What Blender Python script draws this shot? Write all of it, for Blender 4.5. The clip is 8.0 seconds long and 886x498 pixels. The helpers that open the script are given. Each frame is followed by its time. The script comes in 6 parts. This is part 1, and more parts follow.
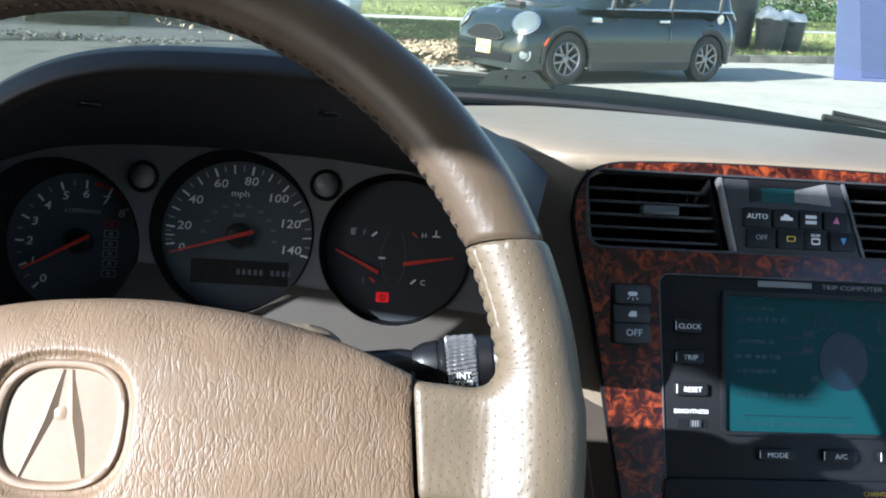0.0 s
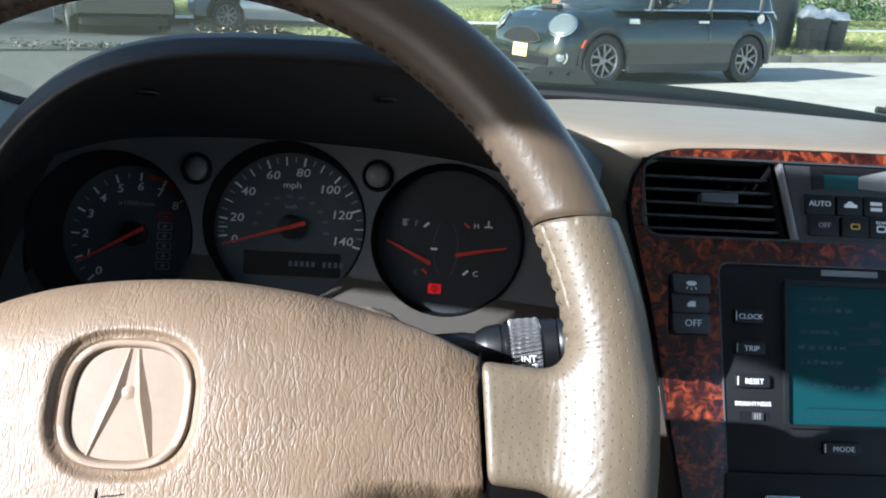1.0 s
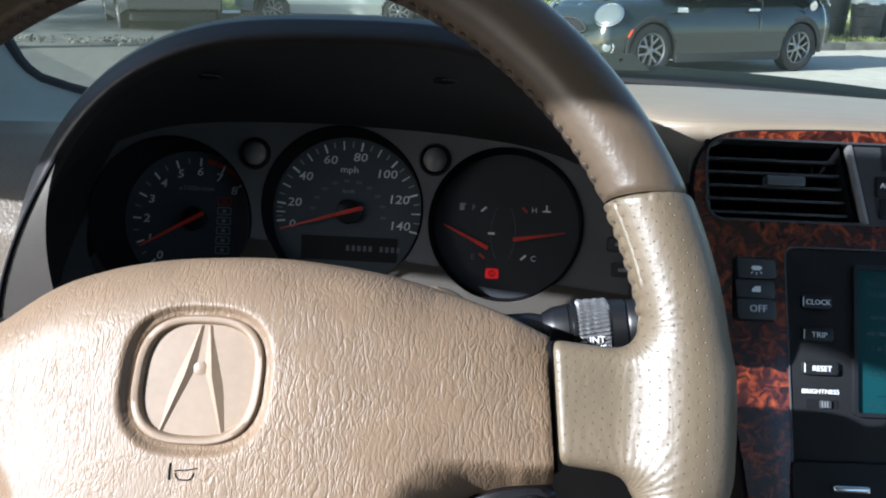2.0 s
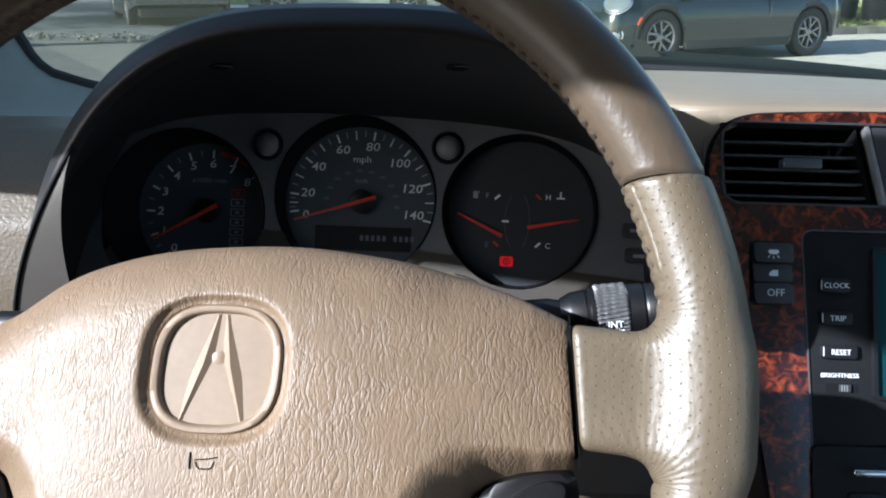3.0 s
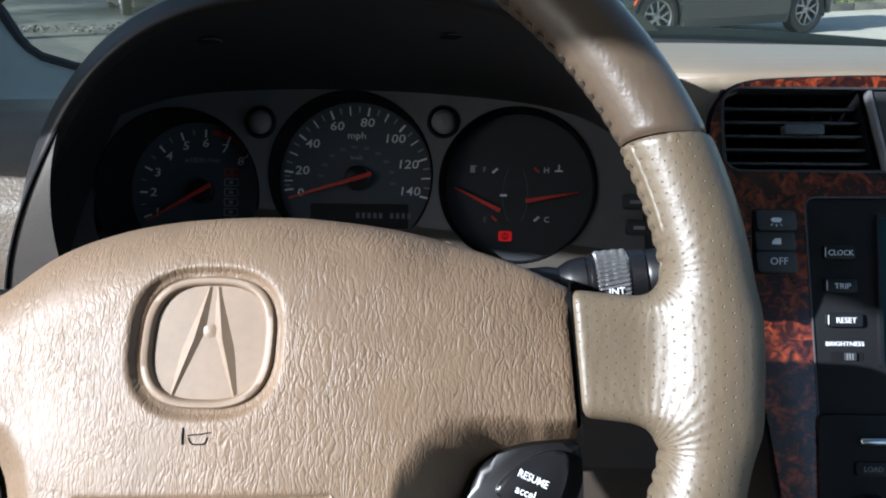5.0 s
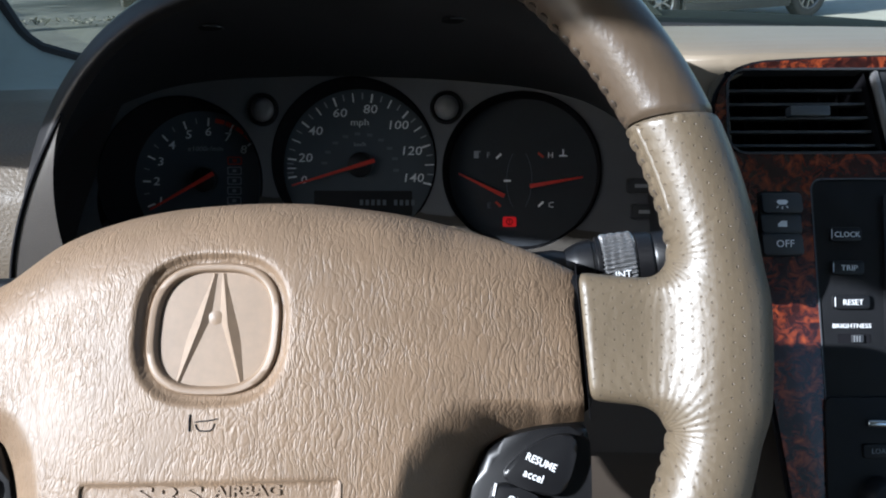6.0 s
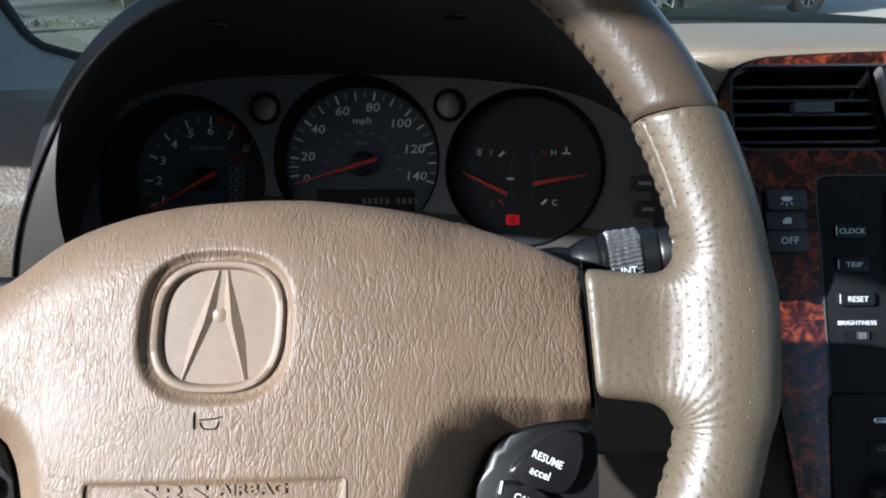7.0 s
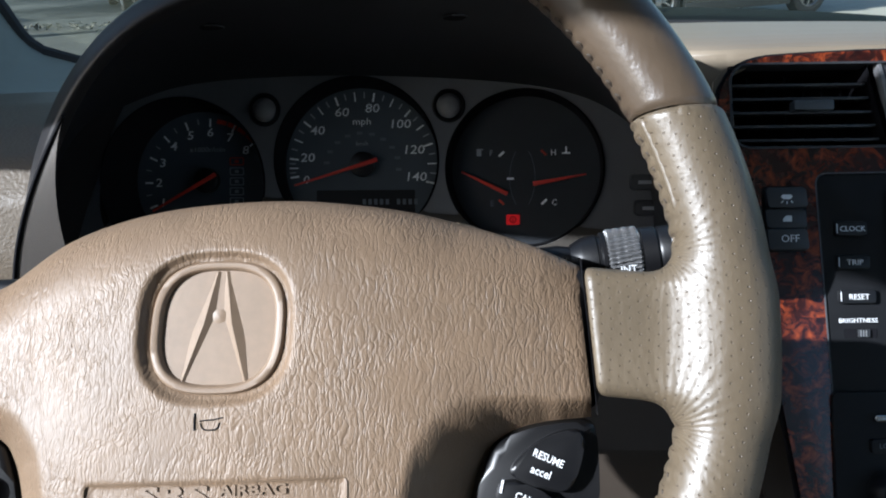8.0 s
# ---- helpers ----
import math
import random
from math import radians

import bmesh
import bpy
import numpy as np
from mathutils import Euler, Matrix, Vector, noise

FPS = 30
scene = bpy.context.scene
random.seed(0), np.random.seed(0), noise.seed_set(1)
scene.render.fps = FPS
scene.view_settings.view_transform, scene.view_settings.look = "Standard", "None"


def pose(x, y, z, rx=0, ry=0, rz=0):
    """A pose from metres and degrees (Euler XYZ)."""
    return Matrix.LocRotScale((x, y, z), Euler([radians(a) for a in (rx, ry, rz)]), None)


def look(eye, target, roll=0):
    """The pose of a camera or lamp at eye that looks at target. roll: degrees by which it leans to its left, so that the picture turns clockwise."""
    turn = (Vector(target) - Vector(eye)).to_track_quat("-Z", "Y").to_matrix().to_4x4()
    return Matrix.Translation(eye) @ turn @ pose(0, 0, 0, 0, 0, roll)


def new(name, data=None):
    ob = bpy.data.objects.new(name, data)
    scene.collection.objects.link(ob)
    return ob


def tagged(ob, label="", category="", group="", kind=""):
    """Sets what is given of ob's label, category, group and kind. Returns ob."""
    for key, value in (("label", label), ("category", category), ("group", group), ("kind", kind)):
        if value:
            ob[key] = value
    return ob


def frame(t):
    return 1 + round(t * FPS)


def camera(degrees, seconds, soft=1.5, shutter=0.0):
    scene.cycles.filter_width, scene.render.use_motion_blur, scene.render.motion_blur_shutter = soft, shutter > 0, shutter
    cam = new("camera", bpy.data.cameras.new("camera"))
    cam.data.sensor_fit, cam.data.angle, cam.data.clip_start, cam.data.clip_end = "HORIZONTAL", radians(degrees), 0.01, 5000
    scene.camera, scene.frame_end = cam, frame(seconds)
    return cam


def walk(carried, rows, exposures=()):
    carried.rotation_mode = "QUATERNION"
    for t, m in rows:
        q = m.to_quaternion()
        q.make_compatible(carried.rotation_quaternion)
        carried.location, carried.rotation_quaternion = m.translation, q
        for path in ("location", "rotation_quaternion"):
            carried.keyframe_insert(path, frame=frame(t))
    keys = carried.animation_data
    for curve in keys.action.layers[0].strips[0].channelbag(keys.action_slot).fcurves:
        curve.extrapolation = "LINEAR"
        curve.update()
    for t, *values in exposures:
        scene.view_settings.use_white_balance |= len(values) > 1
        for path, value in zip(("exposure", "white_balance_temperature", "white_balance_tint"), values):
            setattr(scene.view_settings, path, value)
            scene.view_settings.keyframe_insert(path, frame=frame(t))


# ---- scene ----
cam = camera(55.0, 8.0, soft=2.0)
PATH = [
    (0.0, (0.1187, -0.2756, 1.1040), (0.1731, 0.6772, 0.8053), 3.26),
    (0.5, (0.1088, -0.2744, 1.1046), (0.1498, 0.6789, 0.8051), 2.54),
    (1.0, (0.1075, -0.2723, 1.0916), (0.1190, 0.6831, 0.7964), 2.22),
    (1.5, (0.1039, -0.2727, 1.0886), (0.0890, 0.6815, 0.7898), 1.16),
    (2.0, (0.0978, -0.2707, 1.0846), (0.0582, 0.6808, 0.7796), 1.33),
    (3.5, (0.0954, -0.2697, 1.0815), (0.0416, 0.6768, 0.7634), 0.01),
    (4.0, (0.0951, -0.2691, 1.0798), (0.0437, 0.6765, 0.7586), -0.01),
    (4.5, (0.0971, -0.2658, 1.0755), (0.0464, 0.6788, 0.7512), -0.35),
    (6.0, (0.0963, -0.2629, 1.0701), (0.0396, 0.6749, 0.7276), -1.58),
    (6.5, (0.0948, -0.2634, 1.0700), (0.0373, 0.6737, 0.7257), -1.52),
    (7.0, (0.0948, -0.2618, 1.0682), (0.0367, 0.6760, 0.7261), -1.81),
    (7.5, (0.0944, -0.2621, 1.0677), (0.0359, 0.6759, 0.7260), -1.93),
    (8.0, (0.0955, -0.2620, 1.0676), (0.0358, 0.6763, 0.7269), -2.21),
]
walk(cam, [(t, look(eye, target, roll)) for t, eye, target, roll in PATH],
     [(0.0, 1.82, 5500, 9), (1.5, 1.60, 5500, 9), (4.5, 1.30, 5500, 9), (8.0, 1.06, 5500, 9)])

from mathutils import geometry

# ---- world, sun and sky ----
SUN_WAY = Vector((-1.0, -0.63, 0.54)).normalized()
world = bpy.data.worlds.new("sky")
scene.world = world
world.use_nodes = True
wn = world.node_tree.nodes
sky = wn.new("ShaderNodeTexSky")
sky.sky_type, sky.sun_disc = "NISHITA", False
sky.sun_elevation = math.asin(SUN_WAY.z)
sky.sun_rotation = math.atan2(SUN_WAY.x, SUN_WAY.y)
wn["Background"].inputs["Strength"].default_value = 0.085
world.node_tree.links.new(sky.outputs[0], wn["Background"].inputs[0])
sun_data = bpy.data.lights.new("sun", "SUN")
sun_data.energy, sun_data.angle, sun_data.color = 5.0, radians(0.55), (1.0, 0.955, 0.89)
sun = new("sun", sun_data)
sun.matrix_world = look(SUN_WAY * 60, (0, 0, 0))


# ---- materials ----
def material(name, base, rough=0.5, metal=0.0, vary=0.12, grain=60.0, bump=0.0, bump_scale=400.0, spec=0.5,
             second=None, stretch=(1, 1, 1), emit=0.0, coat=0.0):
    """Procedural surface: base colour with large and fine variation, and fine relief."""
    m = bpy.data.materials.new(name)
    m.use_nodes = True
    n, l = m.node_tree.nodes, m.node_tree.links
    b = n["Principled BSDF"]
    b.inputs["Roughness"].default_value, b.inputs["Metallic"].default_value = rough, metal
    b.inputs["Specular IOR Level"].default_value = spec
    b.inputs["Coat Weight"].default_value = coat
    b.inputs["Coat Roughness"].default_value = 0.06
    tc, mp = n.new("ShaderNodeTexCoord"), n.new("ShaderNodeMapping")
    l.new(tc.outputs["Object"], mp.inputs["Vector"])
    mp.inputs["Scale"].default_value = stretch
    big, fine = n.new("ShaderNodeTexNoise"), n.new("ShaderNodeTexNoise")
    big.inputs["Scale"].default_value, fine.inputs["Scale"].default_value = grain * 0.14, grain
    big.inputs["Detail"].default_value = fine.inputs["Detail"].default_value = 4
    for k in (big, fine):
        l.new(mp.outputs[0], k.inputs["Vector"])
    add = n.new("ShaderNodeMath")
    add.operation = "ADD"
    l.new(big.outputs["Fac"], add.inputs[0]), l.new(fine.outputs["Fac"], add.inputs[1])
    ramp = n.new("ShaderNodeValToRGB")
    lo = [c * (1 - vary) for c in (second or base)]
    hi = [min(1, c * (1 + vary)) for c in base]
    ramp.color_ramp.elements[0].position, ramp.color_ramp.elements[1].position = 0.36, 0.64
    ramp.color_ramp.elements[0].color, ramp.color_ramp.elements[1].color = (*lo, 1), (*hi, 1)
    half = n.new("ShaderNodeMath")
    half.operation, half.inputs[1].default_value = "MULTIPLY", 0.5
    l.new(add.outputs[0], half.inputs[0]), l.new(half.outputs[0], ramp.inputs[0])
    l.new(ramp.outputs[0], b.inputs["Base Color"])
    if bump:
        rel, bp = n.new("ShaderNodeTexNoise"), n.new("ShaderNodeBump")
        rel.inputs["Scale"].default_value, rel.inputs["Detail"].default_value = bump_scale, 3
        l.new(mp.outputs[0], rel.inputs["Vector"])
        bp.inputs["Strength"].default_value, bp.inputs["Distance"].default_value = bump, 0.3 / bump_scale
        l.new(rel.outputs["Fac"], bp.inputs["Height"]), l.new(bp.outputs[0], b.inputs["Normal"])
    if emit:
        l.new(ramp.outputs[0], b.inputs["Emission Color"])
        b.inputs["Emission Strength"].default_value = emit
    return m


def node(n, kind, op=None, **values):
    k = n.new(kind)
    if op:
        k.operation = op
    for key, v in values.items():
        k.inputs[int(key[1:])].default_value = v
    return k


def pad_leather():
    """Moulded leather-look cover with long fine creases that run mostly up and down and branch."""
    m = material("creased_cover", (0.182, 0.124, 0.077), 0.50, vary=0.14, grain=40, spec=0.52)
    n, l = m.node_tree.nodes, m.node_tree.links
    b = n["Principled BSDF"]
    tc = n.new("ShaderNodeTexCoord")
    warp = node(n, "ShaderNodeTexNoise")
    warp.inputs["Scale"].default_value, warp.inputs["Detail"].default_value = 80, 4
    l.new(tc.outputs["Object"], warp.inputs["Vector"])
    sc = node(n, "ShaderNodeVectorMath", "SCALE")
    sc.inputs["Scale"].default_value = 0.0056
    l.new(warp.outputs["Color"], sc.inputs[0])
    ad = node(n, "ShaderNodeVectorMath", "ADD")
    l.new(tc.outputs["Object"], ad.inputs[0]), l.new(sc.outputs[0], ad.inputs[1])
    total = None
    # borders of long narrow cells at two sizes, and level lines of a stretched noise; shallower in patches
    for kind, size, weight, lean, width in (("cell", (390, 112, 105), 0.80, 6, 0.13), ("cell", (700, 250, 240), 0.50, -14, 0.17), ("line", (260, 66, 60), 0.85, 15, 0.055), ("line", (430, 120, 110), 0.65, -22, 0.060)):
        mp = n.new("ShaderNodeMapping")
        mp.inputs["Scale"].default_value = size
        mp.inputs["Rotation"].default_value = (0, 0, radians(lean))
        l.new(ad.outputs[0], mp.inputs["Vector"])
        mr = node(n, "ShaderNodeMapRange")
        mr.interpolation_type = "SMOOTHSTEP"
        mr.inputs["From Min"].default_value, mr.inputs["From Max"].default_value = 0.0, width
        if kind == "cell":
            vo = node(n, "ShaderNodeTexVoronoi")
            vo.feature = "DISTANCE_TO_EDGE"
            vo.inputs["Scale"].default_value = 1.0
            l.new(mp.outputs[0], vo.inputs["Vector"]), l.new(vo.outputs["Distance"], mr.inputs["Value"])
        else:
            no = node(n, "ShaderNodeTexNoise")
            no.inputs["Scale"].default_value, no.inputs["Detail"].default_value = 1.0, 2
            l.new(mp.outputs[0], no.inputs["Vector"])
            off, size_of = node(n, "ShaderNodeMath", "SUBTRACT", _1=0.5), node(n, "ShaderNodeMath", "ABSOLUTE")
            l.new(no.outputs["Fac"], off.inputs[0]), l.new(off.outputs[0], size_of.inputs[0]), l.new(size_of.outputs[0], mr.inputs["Value"])
        patch = node(n, "ShaderNodeTexNoise")
        patch.inputs["Scale"].default_value, patch.inputs["Detail"].default_value = 34 + 25 * weight, 2
        l.new(tc.outputs["Object"], patch.inputs["Vector"])
        pm = node(n, "ShaderNodeMapRange")
        pm.inputs["From Min"].default_value, pm.inputs["From Max"].default_value = 0.36, 0.62
        pm.inputs["To Min"].default_value, pm.inputs["To Max"].default_value = 0.30 * weight, weight
        l.new(patch.outputs["Fac"], pm.inputs["Value"])
        we = node(n, "ShaderNodeMath", "MULTIPLY")
        l.new(mr.outputs[0], we.inputs[0]), l.new(pm.outputs[0], we.inputs[1])
        if total:
            ad2 = node(n, "ShaderNodeMath", "ADD")
            l.new(total.outputs[0], ad2.inputs[0]), l.new(we.outputs[0], ad2.inputs[1])
            total = ad2
        else:
            total = we
    bp = n.new("ShaderNodeBump")
    bp.inputs["Strength"].default_value, bp.inputs["Distance"].default_value = 0.64, 0.00018
    l.new(total.outputs[0], bp.inputs["Height"]), l.new(bp.outputs[0], b.inputs["Normal"])
    return m


def grip_leather(perforated):
    m = material("perforated_leather" if perforated else "rim_leather", (0.114, 0.088, 0.057) if perforated else (0.084, 0.061, 0.041), 0.42 if perforated else 0.32, vary=0.12, grain=45, spec=0.58 if perforated else 0.60)
    n, l = m.node_tree.nodes, m.node_tree.links
    b = n["Principled BSDF"]
    tc, sep = n.new("ShaderNodeTexCoord"), n.new("ShaderNodeSeparateXYZ")
    l.new(tc.outputs["Object"], sep.inputs[0])
    pores = node(n, "ShaderNodeTexNoise")
    pores.inputs["Scale"].default_value, pores.inputs["Detail"].default_value = 420, 4
    l.new(tc.outputs["Object"], pores.inputs["Vector"])
    folds = node(n, "ShaderNodeTexNoise")
    folds.inputs["Scale"].default_value, folds.inputs["Detail"].default_value = 1.0, 2
    mp = n.new("ShaderNodeMapping")
    mp.inputs["Scale"].default_value = (260, 60, 90)
    l.new(tc.outputs["Object"], mp.inputs["Vector"]), l.new(mp.outputs[0], folds.inputs["Vector"])
    fo = node(n, "ShaderNodeMath", "MULTIPLY", _1=0.5 if perforated else 0.35)
    l.new(folds.outputs["Fac"], fo.inputs[0])
    po = node(n, "ShaderNodeMath", "MULTIPLY", _1=0.30)
    l.new(pores.outputs["Fac"], po.inputs[0])
    h = node(n, "ShaderNodeMath", "ADD")
    l.new(fo.outputs[0], h.inputs[0]), l.new(po.outputs[0], h.inputs[1])
    if perforated:
        # rows of punched holes along and across the rim, every second row shifted
        xx, yy, ss = node(n, "ShaderNodeMath", "POWER", _1=2.0), node(n, "ShaderNodeMath", "POWER", _1=2.0), node(n, "ShaderNodeMath", "ADD")
        ax = node(n, "ShaderNodeMath", "ABSOLUTE")
        l.new(sep.outputs[0], ax.inputs[0])
        l.new(ax.outputs[0], xx.inputs[0])
        ay = node(n, "ShaderNodeMath", "ABSOLUTE")
        l.new(sep.outputs[1], ay.inputs[0]), l.new(ay.outputs[0], yy.inputs[0])
        l.new(xx.outputs[0], ss.inputs[0]), l.new(yy.outputs[0], ss.inputs[1])
        rr = node(n, "ShaderNodeMath", "SQRT")
        l.new(ss.outputs[0], rr.inputs[0])
        row = node(n, "ShaderNodeMath", "DIVIDE", _1=0.0031)
        l.new(rr.outputs[0], row.inputs[0])
        an = node(n, "ShaderNodeMath", "ARCTAN2")
        l.new(sep.outputs[1], an.inputs[0]), l.new(ax.outputs[0], an.inputs[1])
        col = node(n, "ShaderNodeMath", "MULTIPLY", _1=0.165 / 0.0041)
        l.new(an.outputs[0], col.inputs[0])
        fl = node(n, "ShaderNodeMath", "FLOOR")
        l.new(row.outputs[0], fl.inputs[0])
        sh = node(n, "ShaderNodeMath", "MULTIPLY_ADD", _1=0.5)
        l.new(fl.outputs[0], sh.inputs[0]), l.new(col.outputs[0], sh.inputs[2])
        d2 = []
        for k, stretch in ((row, 1.0), (sh, 1.4)):
            fr = node(n, "ShaderNodeMath", "FRACT")
            l.new(k.outputs[0], fr.inputs[0])
            sb = node(n, "ShaderNodeMath", "SUBTRACT", _1=0.5)
            l.new(fr.outputs[0], sb.inputs[0])
            sx = node(n, "ShaderNodeMath", "MULTIPLY", _1=stretch)
            l.new(sb.outputs[0], sx.inputs[0])
            pw = node(n, "ShaderNodeMath", "MULTIPLY")
            l.new(sx.outputs[0], pw.inputs[0]), l.new(sx.outputs[0], pw.inputs[1])
            d2.append(pw)
        dd = node(n, "ShaderNodeMath", "ADD")
        l.new(d2[0].outputs[0], dd.inputs[0]), l.new(d2[1].outputs[0], dd.inputs[1])
        hole = node(n, "ShaderNodeMapRange")
        hole.inputs["From Min"].default_value, hole.inputs["From Max"].default_value = 0.004, 0.016
        l.new(dd.outputs[0], hole.inputs["Value"])
        h2 = node(n, "ShaderNodeMath", "MULTIPLY_ADD", _1=1.7)
        l.new(hole.outputs[0], h2.inputs[0]), l.new(h.outputs[0], h2.inputs[2])
        h = h2
        mix = n.new("ShaderNodeMix")
        mix.data_type = "RGBA"
        l.new(hole.outputs[0], mix.inputs["Factor"])
        mix.inputs["A"].default_value = (0.090, 0.067, 0.045, 1)
        l.new(b.inputs["Base Color"].links[0].from_socket, mix.inputs["B"])
        l.new(mix.outputs["Result"], b.inputs["Base Color"])
        # gathers that fan out from the two inner corners of the spoke
        for cx, cy, amount in ((0.1555, -0.0345, 0.080), (0.157, 0.024, 0.048)):
            off = []
            for src, c in ((ax, cx), (sep, cy)):
                sb = node(n, "ShaderNodeMath", "SUBTRACT", _1=c)
                l.new(src.outputs[0 if src is ax else 1], sb.inputs[0])
                off.append(sb)
            fan = node(n, "ShaderNodeMath", "ARCTAN2")
            l.new(off[1].outputs[0], fan.inputs[0]), l.new(off[0].outputs[0], fan.inputs[1])
            wob = node(n, "ShaderNodeMath", "MULTIPLY_ADD", _1=3.0)
            l.new(folds.outputs["Fac"], wob.inputs[0])
            fm = node(n, "ShaderNodeMath", "MULTIPLY", _1=34.0)
            l.new(fan.outputs[0], fm.inputs[0]), l.new(fm.outputs[0], wob.inputs[2])
            sn = node(n, "ShaderNodeMath", "SINE")
            l.new(wob.outputs[0], sn.inputs[0])
            p0, p1, pd = node(n, "ShaderNodeMath", "POWER", _1=2.0), node(n, "ShaderNodeMath", "POWER", _1=2.0), node(n, "ShaderNodeMath", "ADD")
            for o, p in zip(off, (p0, p1)):
                q = node(n, "ShaderNodeMath", "ABSOLUTE")
                l.new(o.outputs[0], q.inputs[0]), l.new(q.outputs[0], p.inputs[0])
            l.new(p0.outputs[0], pd.inputs[0]), l.new(p1.outputs[0], pd.inputs[1])
            near = node(n, "ShaderNodeMapRange")
            near.inputs["From Min"].default_value, near.inputs["From Max"].default_value = 0.010 ** 2, 0.042 ** 2
            near.inputs["To Min"].default_value, near.inputs["To Max"].default_value = amount, 0.0
            l.new(pd.outputs[0], near.inputs["Value"])
            mu = node(n, "ShaderNodeMath", "MULTIPLY_ADD")
            l.new(sn.outputs[0], mu.inputs[0]), l.new(near.outputs[0], mu.inputs[1]), l.new(h.outputs[0], mu.inputs[2])
            h = mu
    bp = n.new("ShaderNodeBump")
    bp.inputs["Strength"].default_value, bp.inputs["Distance"].default_value = 0.5, 0.0009
    l.new(h.outputs[0], bp.inputs["Height"]), l.new(bp.outputs[0], b.inputs["Normal"])
    return m


def burl_wood():
    m = material("burl_wood", (0.26, 0.060, 0.014), 0.20, vary=0.0, coat=0.5)
    n, l = m.node_tree.nodes, m.node_tree.links
    b = n["Principled BSDF"]
    tc = n.new("ShaderNodeTexCoord")
    nz = node(n, "ShaderNodeTexNoise")
    nz.inputs["Scale"].default_value, nz.inputs["Detail"].default_value, nz.inputs["Distortion"].default_value = 105, 8, 0.7
    nz.inputs["Roughness"].default_value = 0.68
    l.new(tc.outputs["Object"], nz.inputs["Vector"])
    r = n.new("ShaderNodeValToRGB")
    e = r.color_ramp.elements
    e[0].position, e[0].color = 0.40, (0.012, 0.004, 0.004, 1)
    e[1].position, e[1].color = 0.78, (0.44, 0.090, 0.020, 1)
    mid = e.new(0.50)
    mid.color = (0.052, 0.011, 0.007, 1)
    top = e.new(0.60)
    top.color = (0.20, 0.038, 0.012, 1)
    l.new(nz.outputs["Fac"], r.inputs[0]), l.new(r.outputs[0], b.inputs["Base Color"])
    return m


def clear_glass(name, tint=(0.95, 0.97, 0.85), gloss=0.05):
    m = bpy.data.materials.new(name)
    m.use_nodes = True
    n, l = m.node_tree.nodes, m.node_tree.links
    n.remove(n["Principled BSDF"])
    tr, gl, mx = n.new("ShaderNodeBsdfTransparent"), n.new("ShaderNodeBsdfGlossy"), n.new("ShaderNodeMixShader")
    tr.inputs[0].default_value = (*tint, 1)
    gl.inputs["Roughness"].default_value = gloss
    mx.inputs[0].default_value = 0.042
    l.new(tr.outputs[0], mx.inputs[1]), l.new(gl.outputs[0], mx.inputs[2])
    # translucent share that imitates glare haze over the view outside
    veil, veil_mix = n.new("ShaderNodeBsdfTranslucent"), n.new("ShaderNodeMixShader")
    veil.inputs[0].default_value = (0.80, 0.86, 0.58, 1)
    veil_mix.inputs[0].default_value = 0.036
    l.new(mx.outputs[0], veil_mix.inputs[1]), l.new(veil.outputs[0], veil_mix.inputs[2])
    l.new(veil_mix.outputs[0], n["Material Output"].inputs[0])
    return m


PAD, RIM, GRIP, WOOD = pad_leather(), grip_leather(False), grip_leather(True), burl_wood()
DASH = material("tan_vinyl", (0.212, 0.172, 0.122), 0.44, vary=0.06, grain=30, bump=0.35, bump_scale=900)
# darker, creased copy of the dash vinyl, toned down against strong sun
TONEDTAN = material("toned_down_vinyl", (0.105, 0.082, 0.056), 0.48, vary=0.08, grain=40, bump=0.7, bump_scale=420)
TAUPE = material("taupe_plastic", (0.118, 0.122, 0.130), 0.5, vary=0.08, grain=40, bump=0.3, bump_scale=1100)
# brown darkened to stand for the shade low on the dashboard
SHADEBROWN = material("shade_brown_plastic", (0.055, 0.043, 0.033), 0.55, vary=0.1, grain=30, bump=0.3, bump_scale=900)
SHROUD = material("charcoal_plastic", (0.0085, 0.0100, 0.0135), 0.55, vary=0.15, grain=30, bump=0.25, bump_scale=900)
HOODTOP = material("dark_brown_vinyl", (0.016, 0.015, 0.016), 0.42, vary=0.1, grain=30, bump=0.2, bump_scale=800, spec=0.36)
BLACK = material("black_plastic", (0.009, 0.0095, 0.011), 0.42, vary=0.2, grain=60, bump=0.15, bump_scale=1200, spec=0.32)
GLOSSBLACK = material("glossy_black_plastic", (0.006, 0.006, 0.007), 0.38, vary=0.1, grain=60)
SATIN = material("dark_grey_plastic", (0.036, 0.038, 0.042), 0.45, vary=0.12, grain=60, bump=0.15, bump_scale=1000)
DIAL = material("dial_face", (0.060, 0.075, 0.091), 0.6, vary=0.08, grain=60)
DARKDIAL = material("dark_dial_face", (0.024, 0.028, 0.034), 0.6, vary=0.08, grain=60)
DEEP = material("gauge_well", (0.008, 0.008, 0.010), 0.8, vary=0.1, grain=40, spec=0.12)
INK = material("white_print", (0.86, 0.88, 0.90), 0.6, vary=0.03, grain=200)
FAINT = material("grey_print", (0.32, 0.34, 0.37), 0.6, vary=0.05, grain=200)
REDINK = material("red_print", (0.55, 0.05, 0.03), 0.6, vary=0.05, grain=200)
NEEDLE = material("red_needle", (0.60, 0.045, 0.03), 0.45, vary=0.06, grain=200)
WARN = material("red_warning_lamp", (0.60, 0.010, 0.012), 0.5, vary=0.02, emit=0.16)
SILVER = material("silver_plastic", (0.42, 0.42, 0.42), 0.32, metal=0.7, vary=0.06, grain=120)
